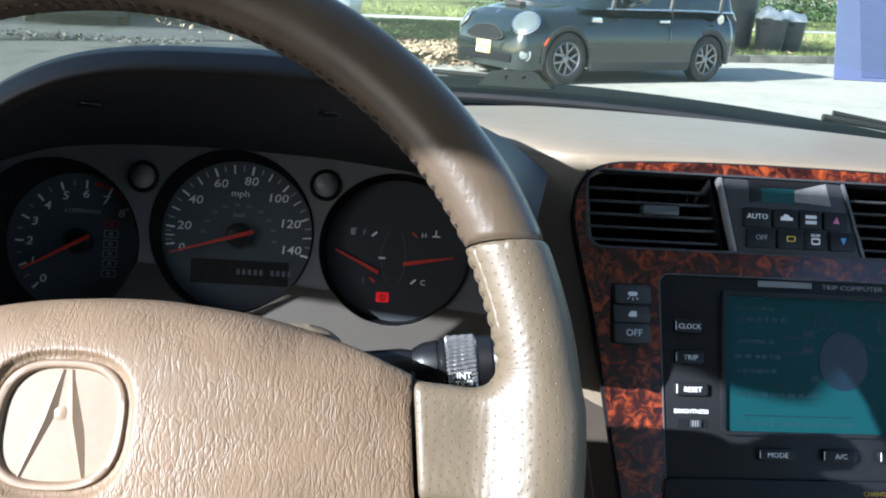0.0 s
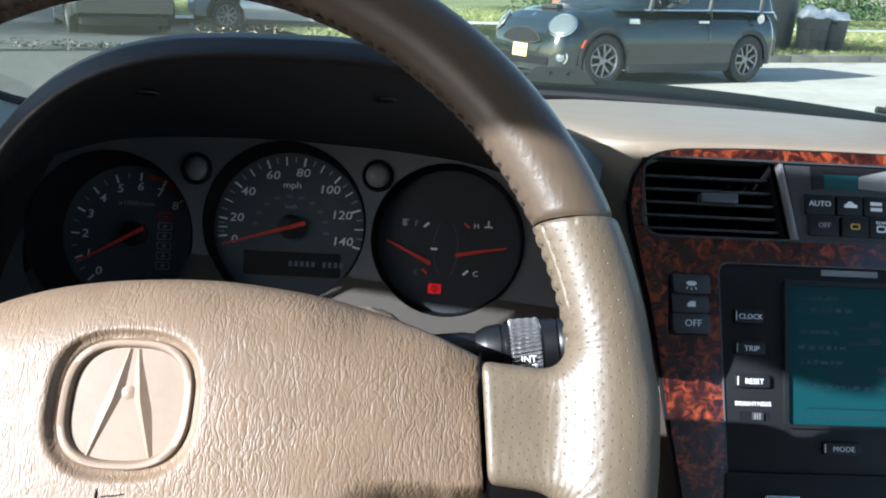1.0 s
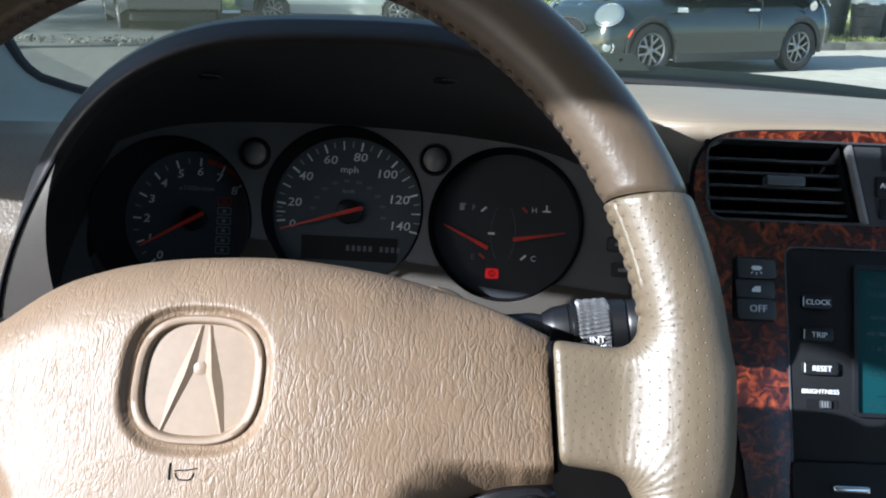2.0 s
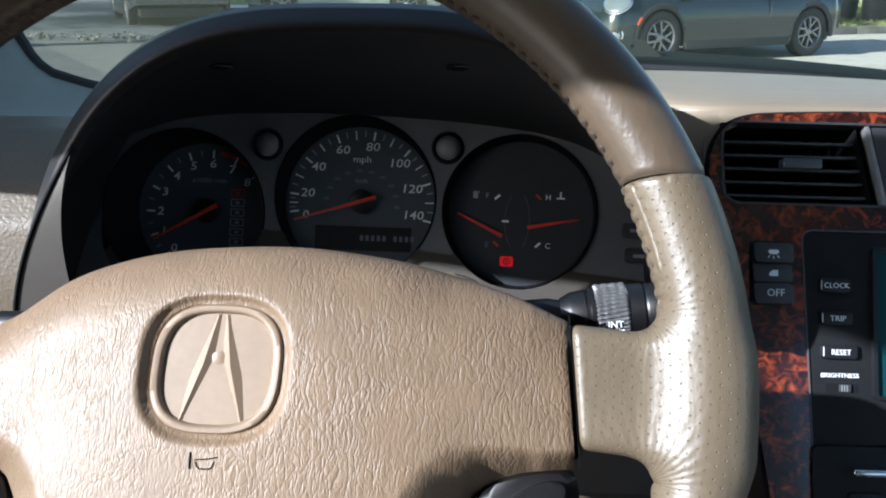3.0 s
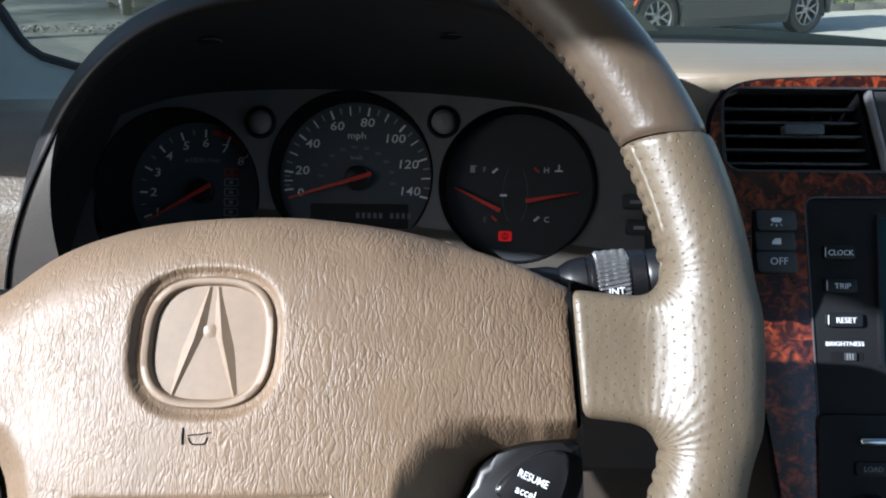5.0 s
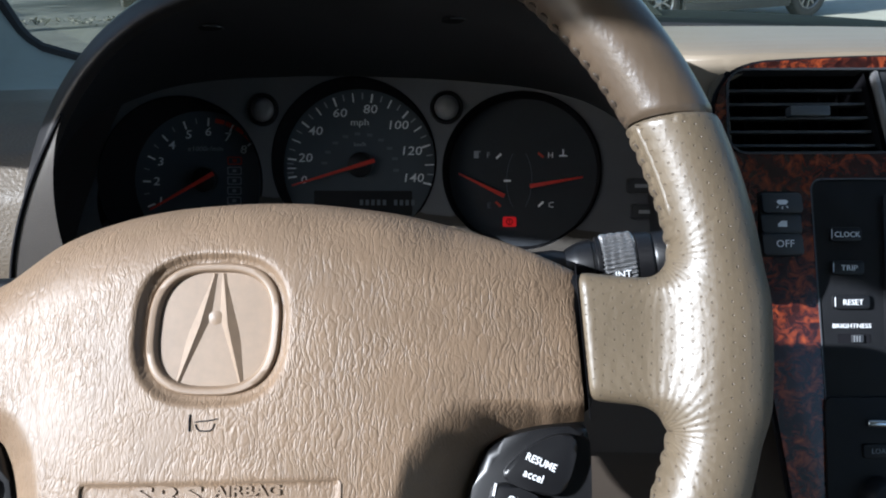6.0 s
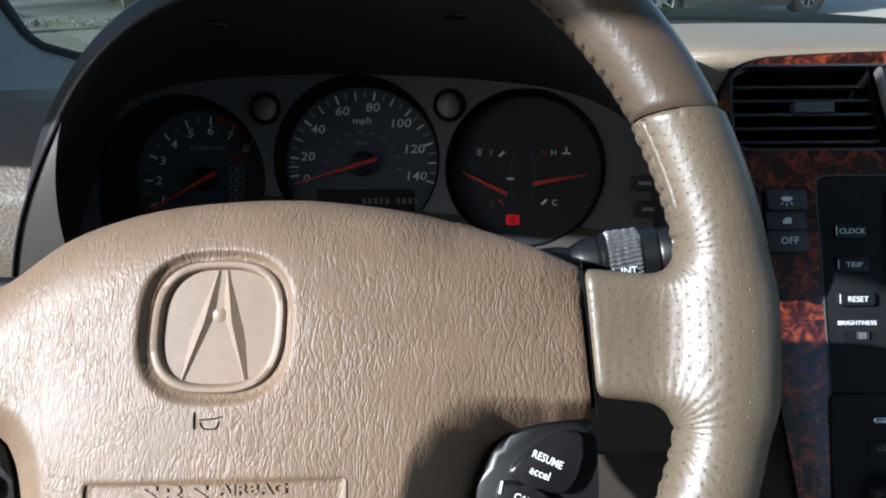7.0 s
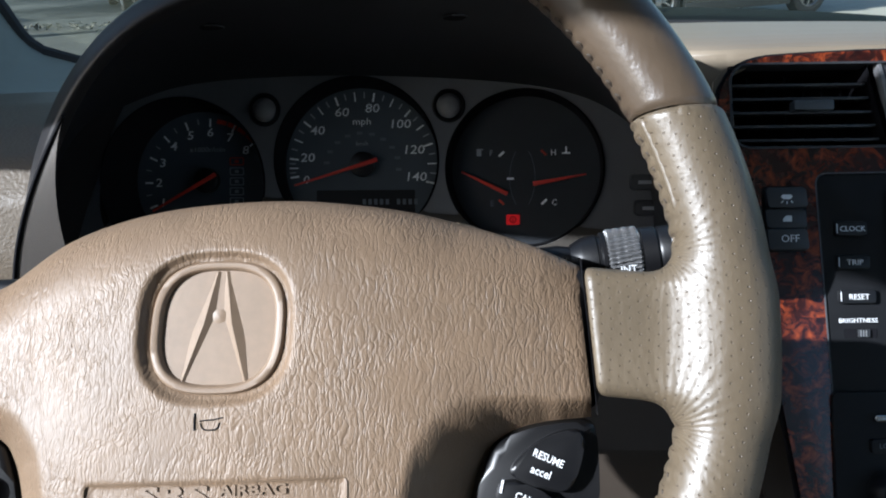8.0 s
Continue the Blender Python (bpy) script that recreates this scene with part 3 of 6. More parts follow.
        # lighter arc on one side only, painted as the slot's highlight
        part("clip_glint", tube([(1.7 * 0.0046 * math.cos(w / 6), 0.0046 * math.sin(w / 6), 0.001) for w in range(-2, 12)], 0.0005, 5), SATIN, b, m=pose(x, 0.2185, z, 157))


CHEEK = material("grey_tan_vinyl", (0.050, 0.044, 0.039), 0.42, vary=0.08, grain=40, bump=0.5, bump_scale=900)


# ---- the instruments ----
def gauge(parent, x, y, r, face, mat):
    """A deep round well that narrows to its dial face, which lies off its middle."""
    fx, fy, fr = face

    def wall(u, v):
        cx, cy, q = x + (fx - x) * v, y + (fy - y) * v, r + (fr * 1.004 - r) * v
        return (cx + q * math.cos(2 * math.pi * u), cy + q * math.sin(2 * math.pi * u), 0.002 - 0.0135 * v)

    part("well", sheet(wall, 64, 4, True), DEEP, parent)
    part("dial", plate(disc(fx, fy, fr, 64), -0.018, -0.012), mat, parent, "blue-black dial face")
    part("bezel", sheet(lambda u, v: ((q := r * (1.0 + 0.022 * v)) * math.cos(2 * math.pi * u) + x, q * math.sin(2 * math.pi * u) + y, 0.0003 + 0.0007 * math.sin(math.pi * min(1.0, 0.15 + v))), 72, 8, True), DEEP, parent, "thin matt black bezel")


def tick(parent, x, y, r, angle, length, width, mat):
    part("tick", box(-width / 2, width / 2, -length, 0, 0, 0.0004), mat, parent, m=pose(x, y, -0.0118) @ pose(0, 0, 0, 0, 0, angle - 90) @ pose(0, r, 0), smooth=False)


def pointer(parent, x, y, angle, length, tail, z=-0.004, hub=0.009):
    needle = part("needle", plate([(-tail, -0.0016), (length, -0.0006), (length, 0.0006), (-tail, 0.0016)], 0, 0.0012, 0.0003), NEEDLE, parent, "red needle", m=pose(x, y, z, 0, 0, angle))
    if hub:
        part("hub", lathe([(hub, -0.008), (hub, -0.001), (hub * 0.8, 0.0), (0.0, 0.0)], 24), BLACK, parent, m=pose(x, y, z - 0.0005))
    return needle


def instruments():
    c = thing("instrument_cluster", AT_CLUSTER, "taupe instrument cluster with three dark round dials", "instrument cluster")
    wells = [(-0.1290, -0.0270, 0.0602), (-0.0017, -0.0122, 0.0582), (0.1172, -0.0190, 0.0545)]
    # taupe fascia with three round openings
    ledge = lambda x: -0.0445 - 0.10 * x
    top_edge = lambda x: fascia_top(x) + 0.004
    part("fascia", pierced(lambda u, v: ((x := -0.230 + 0.455 * u), (y := -0.095 + (top_edge(x) + 0.095) * v), -0.006 * max(0, abs(x + 0.006) / 0.2 - 0.6) ** 2 + 0.5 * max(0.0, ledge(x) - y)), 170, 60, [(x, y, r * 1.005) for x, y, r in wells]), TAUPE, c, "grained taupe fascia")
    # added strip along the sun's edge, brightness of the band set by colour
    part("lit_band_strip", pierced(lambda u, v: ((x := -0.10 + 0.31 * u), (y := -0.094 + (ledge(x) + 0.094) * v), 0.0007 + 0.5 * (ledge(x) - y) - 0.006 * max(0, abs(x + 0.006) / 0.2 - 0.6) ** 2), 120, 30, [(x, y, r * 1.006) for x, y, r in wells]), BANDTAUPE, c, "added taupe strip along the sunlit edge below the dials")
    faces = [(-0.1162, -0.0272, 0.0515), (0.0005, -0.0165, 0.0560), (0.1185, -0.0205, 0.0525)]
    for (x, y, r), face, mat in zip(wells, faces, (DIAL, DIAL, DARKDIAL)):
        gauge(c, x, y, r, face, mat)
    for x, y in ((-0.0669, 0.0241), (0.0646, 0.0252)):
        part("knob", lathe([(0.0, 0.004), (0.005, 0.0035), (0.008, 0.001), (0.0085, -0.001)], 24), CHEEKGREY, c, "small round grey knob", m=pose(x, y, 0.001))
        part("knob_ring", lathe([(0.0088, 0.0), (0.0105, 0.0022), (0.0118, 0.0)], 24), BLACK, c, m=pose(x, y, 0.0005))
    # engine speed dial
    x, y = -0.1137, -0.0283
    for k in range(17):
        a = 224.4 - 183.9 * k / 16
        if k < 12 or k % 2 == 0:
            tick(c, x, y, 0.0478, a, 0.0060 if k % 2 == 0 else 0.004, 0.0013 if k % 2 == 0 else 0.0007, INK if k % 2 == 0 else FAINT)
        if k % 2 == 0:
            lettering(str(k // 2), 0.0086, INK, c, pose(x + 0.0375 * math.cos(radians(a)), y + 0.0375 * math.sin(radians(a)), -0.0115), squeeze=1.22, shear=0.11, bold=0.004)
    for k in range(4):
        a0, a1 = 80 - 10.0 * k, 71.5 - 10.0 * k
        o = [(0.0480 * math.cos(radians(a)), 0.0480 * math.sin(radians(a))) for a in (a0, (a0 + a1) / 2, a1)]
        i = [(0.0448 * math.cos(radians(a)), 0.0448 * math.sin(radians(a))) for a in (a1, (a0 + a1) / 2, a0)]
        part("red_band", plate((o + i)[::-1], 0, 0.0003), REDINK, c, m=pose(x, y, -0.0118), smooth=False)
    lettering("x1000r/min", 0.0050, FAINT, c, pose(x, y + 0.0251, -0.0115), squeeze=1.15, shear=0.1)
    for k in range(6):
        part("gear_box", ring(rounded(-0.0053, 0.0053, -0.0029, 0.0029, 0.0008, 2), rounded(-0.0046, 0.0046, -0.0022, 0.0022, 0.0006, 2), 0, 0.0003),
             REDINK if k == 0 else FAINT, c, "red box round the gear letter" if k == 0 else "", m=pose(-0.0918 - 0.0002 * k, -0.0118 - 0.0073 * k, -0.0115), smooth=False)
        part("gear_mark", box(-0.0014, 0.0014, -0.0011, 0.0011, 0, 0.0003), REDINK if k == 0 else FAINT, c, m=pose(-0.0918 - 0.0002 * k, -0.0118 - 0.0073 * k, -0.0115), smooth=False)
    pointer(c, x, y + 0.0026, 209, 0.0450, 0.0098)
    # road speed dial
    x, y = 0.0010, -0.0169
    sweep = lambda v: 173 - 1.55 * (v - 20) if v > 20 else 173 + 0.74 * (20 - v)
    for k in range(29):
        a = sweep(5 * k)
        major = k % 2 == 0
        tick(c, x, y, 0.0537, a, 0.0065 if major else 0.0045, 0.0014 if k % 4 == 0 else 0.0009, INK if major else FAINT)
    for v, px, py in ((0, -0.0416, -0.009), (20, -0.0403, 0.007), (40, -0.0326, 0.0264), (60, -0.0147, 0.0392), (80, 0.0075, 0.0418), (100, 0.0274, 0.0304), (120, 0.0371, 0.012), (140, 0.0385, -0.0074)):
        lettering(str(v), 0.0088 if v else 0.0080, INK, c, pose(x + px, y + py, -0.0115), squeeze=1.22, shear=0.11, bold=0.004)
    lettering("mph", 0.0068, INK, c, pose(x, y + 0.0326, -0.0115), squeeze=1.15)
    lettering("km/h", 0.0045, FAINT, c, pose(x, y + 0.0168, -0.0115))
    for k in range(10):
        a = 172 - 176 * k / 9
        part("scale_mark", box(-0.002, 0.002, -0.001, 0.001, 0, 0.0003), GHOST, c, m=pose(x + 0.0265 * math.cos(radians(a)), y + 0.0245 * math.sin(radians(a)), -0.0115), smooth=False)
    part("odometer", plate(rounded(-0.036, 0.036, -0.009, 0.009, 0.001, 2), 0, 0.0006), BLACK, c, "dark odometer window", m=pose(x + 0.002, y - 0.0255, -0.0118))
    for k in range(9):
        part("odometer_digit", box(-0.0012, 0.0012, -0.002, 0.002, 0, 0.0003), GHOST, c, m=pose(x + 0.001 + 0.0042 * k - (0 if k < 5 else -0.004), y - 0.0250, -0.0111), smooth=False)
    pointer(c, x + 0.001, y + 0.002, 196.7, 0.0515, 0.0115)
    # fuel and heat dials
    pointer(c, 0.1046, -0.0364, 154, 0.0355, 0.001, z=-0.010, hub=0)
    pointer(c, 0.1245, -0.0296, 10, 0.037, 0.001, z=-0.010, hub=0)
    for px, py, a, mat in ((0.1012, -0.0085, 42, INK), (0.1075, -0.0260, 0, INK), (0.1311, -0.0077, -42, REDINK), (0.1315, -0.0426, 42, INK), (0.1011, -0.0427, -42, REDINK)):
        part("mark", box(-0.0025, 0.0025, -0.0008, 0.0008, 0, 0.0004), mat, c, m=pose(px, py, -0.0115, 0, 0, a), smooth=False)
    for s, px, py, mat in (("F", 0.0938, -0.0079, FAINT), ("H", 0.1380, -0.0079, INK), ("C", 0.1388, -0.0432, INK), ("E", 0.0945, -0.0438, GHOST)):
        lettering(s, 0.0058, mat, c, pose(px, py, -0.0115))
    part("pump_symbol", plate([(-0.002, -0.0026), (0.0014, -0.0026), (0.0014, 0.0024), (0.0026, 0.001), (0.0026, 0.0026), (-0.002, 0.0026)], 0, 0.0003), FAINT, c, m=pose(0.0855, -0.0073, -0.0115), smooth=False)
    part("coolant_symbol", plate([(-0.003, -0.0024), (0.003, -0.0024), (0.003, -0.0014), (0.0006, -0.001), (0.0006, 0.0028), (-0.0006, 0.0028), (-0.0006, -0.001), (-0.003, -0.0014)], 0, 0.0003), INK, c, m=pose(0.1469, -0.0064, -0.0115), smooth=False)
    part("warning_lamp", plate(rounded(-0.0048, 0.0048, -0.0036, 0.0036, 0.0012, 3), 0, 0.0005), WARN, c, "glowing red warning lamp", m=pose(0.1093, -0.0553, -0.0115))
    part("lamp_mark", ring(disc(0.1093, -0.0553, 0.0024, 20), disc(0.1093, -0.0553, 0.0018, 20), -0.011, -0.0107), DEEP, c, smooth=False)
    part("lamp_mark", box(0.1090, 0.1096, -0.0567, -0.0539, -0.011, -0.0107), DEEP, c, smooth=False)
    for k in (-1, 1):
        part("dial_arc", tube([(0.116 + k * (0.0 + 0.012 * math.cos(w / 10)) - k * 0.003, -0.0255 + 0.024 * math.sin(w / 10), -0.0116) for w in range(-9, 10)], 0.0002, 4), GHOST, c)
    for px, py in ((0.190, -0.0292), (0.193, -0.047)):
        part("button", plate(rounded(px, px + 0.022, py - 0.0055, py + 0.0055, 0.003, 4), -0.004, 0.006, 0.002), SATIN, c, "small black push button")
        part("button_mark", box(px + 0.005, px + 0.016, py - 0.0012, py + 0.0012, 0.006, 0.0063), FAINT, c, smooth=False)


# darker than the fascia, to temper the sun on the band
BANDTAUPE = material("lit_band_plastic", (0.056, 0.050, 0.043), 0.5, vary=0.06, grain=40, bump=0.3, bump_scale=1100)
GHOST = material("ghost_print", (0.13, 0.15, 0.18), 0.6, vary=0.05, grain=200)


# ---- the steering wheel ----
R0, R1 = 0.1778, 0.0152
STITCHES = 176


def superellipse(a, rx, ry, p):
    c, s = math.cos(a), math.sin(a)
    return rx * math.copysign(abs(c) ** (2 / p), c), ry * math.copysign(abs(s) ** (2 / p), s)


def rim_part(a0, a1, steps, slant=0.0):
    def f(u, v):
        a, b = radians(a0 + (a1 - a0) * u), 2 * math.pi * v
        end = min(u, 1 - u) * radians(abs(a1 - a0)) * R0
        # the joints with the grips run aslant
        a += (1 if u > 0.5 else -1) * slant * radians(3.05 + 1.55 * math.cos(b)) * max(0.0, 1 - end / 0.035)
        r = R1 * (0.985 + 0.004 * math.sin(9 * a)) - 0.0012 * max(0.0, 1 - end / 0.0025) ** 2
        tuck = math.exp(-((b - math.pi) / 0.28) ** 2)
        r -= 0.0012 * tuck * (0.5 + 0.5 * math.cos(a * STITCHES)) ** 3
        rad = R0 + r * math.cos(b)
        return (rad * math.cos(a), rad * math.sin(a), -0.009 + r * math.sin(b))
    return sheet(f, steps, 44)


def grip_mesh(side):
    """Leather grip and spoke as one blended skin, from a distance field."""
    h = 0.0017
    xs, ys, zs = np.arange(0.118, 0.199, h), np.arange(-0.135, 0.086, h), np.arange(-0.031, 0.013, h)
    a_top, a_low = radians(27.1), radians(-38)

    def field(p):
        x, y, z = p[..., 0], p[..., 1], p[..., 2]
        rad = np.hypot(x, y)
        tor = np.hypot(rad - R0, z + 0.009) - R1 * 1.02
        q = np.stack([np.abs(x - 0.150) - 0.032, np.abs(y + 0.0030 + 0.10 * (x - 0.139)) - 0.0163, np.abs(z + 0.0095) - 0.0030], -1)
        spoke = np.linalg.norm(np.maximum(q, 0), axis=-1) + np.minimum(q.max(-1), 0) - 0.0055
        k = 0.013
        m = np.maximum(k - np.abs(tor - spoke), 0) / k
        d = np.minimum(tor, spoke) - m * m * k * 0.25
        ang = np.arctan2(y, x)
        inner = np.exp(-(np.maximum(rad - (R0 - R1), 0) / 0.003) ** 2)
        clear = np.clip((np.abs(y + 0.0045) - 0.026) / 0.006, 0, 1)
        d = d + 0.0011 * inner * clear * (0.5 + 0.5 * np.cos(ang * STITCHES)) ** 3
        cut = np.maximum((ang - a_top + np.radians(3.05 + 1.55 * np.clip((rad - R0) / R1, -1, 1))) * rad, (a_low - ang) * rad)
        e = np.stack([d + 0.0016, cut + 0.0016], -1)
        d2 = np.minimum(e.max(-1), 0) + np.linalg.norm(np.maximum(e, 0), axis=-1) - 0.0016
        cut = 0.1308 - 0.083 * y - x
        e = np.stack([d2 + 0.0024, cut + 0.0024], -1)
        return np.minimum(e.max(-1), 0) + np.linalg.norm(np.maximum(e, 0), axis=-1) - 0.0024

    grid = np.stack(np.meshgrid(xs, ys, zs, indexing="ij"), -1)
    val = field(grid)
    inside = val < 0
    shape = np.array(val.shape) - 1
    count = sum(inside[i:i + shape[0], j:j + shape[1], k:k + shape[2]].astype(int) for i in (0, 1) for j in (0, 1) for k in (0, 1))
    cells = np.argwhere((count > 0) & (count < 8))
    index = -np.ones(shape, int)
    index[tuple(cells.T)] = np.arange(len(cells))
    co = np.stack([xs[cells[:, 0]], ys[cells[:, 1]], zs[cells[:, 2]]], -1) + h / 2
    for _ in range(6):
        g = np.stack([(field(co + e) - field(co - e)) / 2e-5 for e in np.eye(3) * 1e-5], -1)
        co = co - 0.8 * (field(co) / np.maximum((g * g).sum(-1), 0.2))[:, None] * g
    faces = []
    for axis in range(3):
        o = [a for a in range(3) if a != axis]
        lo, hi = [slice(1, -1)] * 3, [slice(1, -1)] * 3
        lo[axis], hi[axis] = slice(0, -1), slice(1, None)
        a, b = inside[tuple(lo)], inside[tuple(hi)]
        for i in np.argwhere(a != b):
            base = i + np.array([0 if d == axis else 1 for d in range(3)])
            quad = []
            for s, t in ((0, 0), (1, 0), (1, 1), (0, 1)):
                c = base.copy()
                c[o[0]] -= s
                c[o[1]] -= t
                quad.append(int(index[tuple(c)]))
            if min(quad) >= 0:
                flip = a[tuple(i)] == (axis == 1)
                faces.append(quad if flip else quad[::-1])
    mesh = bpy.data.meshes.new("grip")
    co[:, 0] *= side
    mesh.from_pydata(co.tolist(), [], [f[::side] for f in faces])
    bm = bmesh.new()
    bm.from_mesh(mesh)
    bpy.data.meshes.remove(mesh)
    return bm


PAD_TOP = [(-0.140, -0.012), (-0.1231, -0.004), (-0.1059, 0.0085), (-0.0848, 0.0201), (-0.0637, 0.0336), (-0.0421, 0.0411), (-0.0205, 0.0453), (0.0011, 0.0471), (0.0183, 0.0476),
           (0.0353, 0.0469), (0.0648, 0.0432), (0.0856, 0.0382), (0.1059, 0.0314), (0.1200, 0.0252), (0.1300, 0.0205)]
PAD_LOW = [(0.080, -0.110), (0.0845, -0.082), (0.0870, -0.068), (0.0888, -0.0589), (0.0908, -0.0512), (0.0948, -0.0435), (0.1027, -0.0373), (0.1145, -0.0337), (0.1340, -0.0322)]
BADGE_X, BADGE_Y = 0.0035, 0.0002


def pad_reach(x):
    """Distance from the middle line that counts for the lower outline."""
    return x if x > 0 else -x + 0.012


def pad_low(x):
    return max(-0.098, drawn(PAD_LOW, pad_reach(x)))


def low_gap(x, y):
    """Distance to the cover's lower outline."""
    best = y + 0.098
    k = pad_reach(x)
    for (x0, y0), (x1, y1) in zip(PAD_LOW, PAD_LOW[1:]):
        f = max(0.0, min(1.0, ((k - x0) * (x1 - x0) + (y - y0) * (y1 - y0)) / ((x1 - x0) ** 2 + (y1 - y0) ** 2)))
        best = min(best, math.hypot(k - x0 - f * (x1 - x0), y - y0 - f * (y1 - y0)))
    return best


def in_label(x, y):
    """Place within the sunk field of the lower label, which lies a little aslant."""
    return x - 0.0050, y + 0.0590 - 0.036 * (x - 0.0050)


def pad_z(x, y):
    """Height of the cover at a place: a bulge with rolled edges and a moat round the badge."""
    top, side, low = drawn(PAD_TOP, x) - y, 0.1300 - abs(x), low_gap(x, y)
    z = 0.008 - 0.10 * y - 0.40 * y * y - 1.15 * x * x
    for d, w, drop in ((top, 0.030, 0.022 - 0.012 * max(0.0, min(1.0, (abs(x) - 0.085) / 0.03))), (side, 0.004, 0.003)):
        if d < w:
            k = 1 - max(d, 0) / w
            z -= drop * (1 - math.sqrt(max(0.0, 1 - k * k)))
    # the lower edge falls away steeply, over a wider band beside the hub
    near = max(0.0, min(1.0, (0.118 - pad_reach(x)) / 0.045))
    wide, steep = 0.009 + 0.014 * near, 2.0 - 0.95 * near
    if low < wide:
        z -= steep * (math.hypot(wide - low, 0.004) - 0.004)
    c, s = abs(x - BADGE_X) / 0.0240, abs(y - BADGE_Y) / 0.0230
    e = (c ** 2.8 + s ** 2.8) ** (1 / 2.8)
    if e < 1.35:
        z -= 0.0046 / (1 + math.exp(min(50.0, (e - 0.965) / 0.010))) + 0.0031 / (1 + math.exp(min(50.0, (e - 1.100) / 0.021)))
    lx, ly = in_label(x, y)
    edge = max(abs(lx) - 0.0440, abs(ly) - 0.0078)
    return z - 0.0010 / (1 + math.exp(max(-40.0, min(40.0, edge / 0.0003))))


def airbag_cover():
    """The padded cover."""
    def f(u, v):
        x = (2 * u - 1) * 0.1282
        lo, hi = pad_low(x), drawn(PAD_TOP, x)
        y = lo + (hi - lo) * v
        z = pad_z(x, y)
        x += math.copysign(0.0012 + 0.0022 * (1 - 2 * v), x) * (abs(2 * u - 1) ** 6)
        return (x, y, z)
    return sheet(f, 250, 170)


def badge(parent):
    """The moulded badge: a rounded frame with two tapering ridges inside."""
    z, n = 0.0038, 72
    lean = lambda x, y: (BADGE_X + x + 0.035 * y, BADGE_Y + y)
    prof = [(0.880, -0.0010), (0.900, 0.0002), (0.920, 0.0011), (0.945, 0.0014), (1.025, 0.0014), (1.050, 0.0009), (1.070, -0.001)]
    made = []
    made.append(part("badge_frame", sheet(lambda u, v: (*lean(*superellipse(2 * math.pi * u, 0.0225 * (k := prof[round(6 * v)])[0], 0.0217 * (k[0] if k[0] > 0.98 else k[0] + 0.02), 2.8)), z + k[1]), n, 6, True), BADGE, parent, "moulded beige badge frame"))
    made.append(part("badge_field", plate([lean(a, b) for a, b in (superellipse(2 * math.pi * i / n, 0.0213, 0.0206, 2.8) for i in range(n))], z - 0.002, z - 0.0006), BADGE, parent))
    for s in (-1, 1):
        pts = [(s * 0.0007, 0.0196), (s * 0.0024, 0.0196), (s * 0.0095, -0.0010), (s * 0.0121, -0.0196), (s * 0.0104, -0.0196), (s * 0.0013, 0.0036)]
        bm = bmesh.new()
        base = [bm.verts.new((*lean(x, y), z - 0.0008)) for x, y in pts]
        crest = [bm.verts.new((*lean(x, y), z + hgt)) for x, y, hgt in ((s * 0.0016, 0.0190, 0.0002), (s * 0.0050, 0.0010, 0.0006), (s * 0.0113, -0.0190, 0.0002))]
        for a in ((base[0], base[1], crest[0]), (base[1], base[2], crest[1], crest[0]), (base[2], base[3], crest[2], crest[1]), (base[3], base[4], crest[2]), (base[4], base[5], crest[1], crest[2]), (base[5], base[0], crest[0], crest[1])):
            bm.faces.new(a)
        made.append(part("badge_ridge", bm, BADGE, parent, sharp=12))
    part("badge_bridge", lathe([(0.0, 0.0001), (0.0012, 0.00004), (0.0026, -0.0003)], 20), BADGE, parent, m=pose(*lean(0, 0.0036), z - 0.0005))
    for ob in made:  # the badge leans back with the cover
        for v in ob.data.vertices:
            v.co.z -= 0.10 * (v.co.y - BADGE_Y)


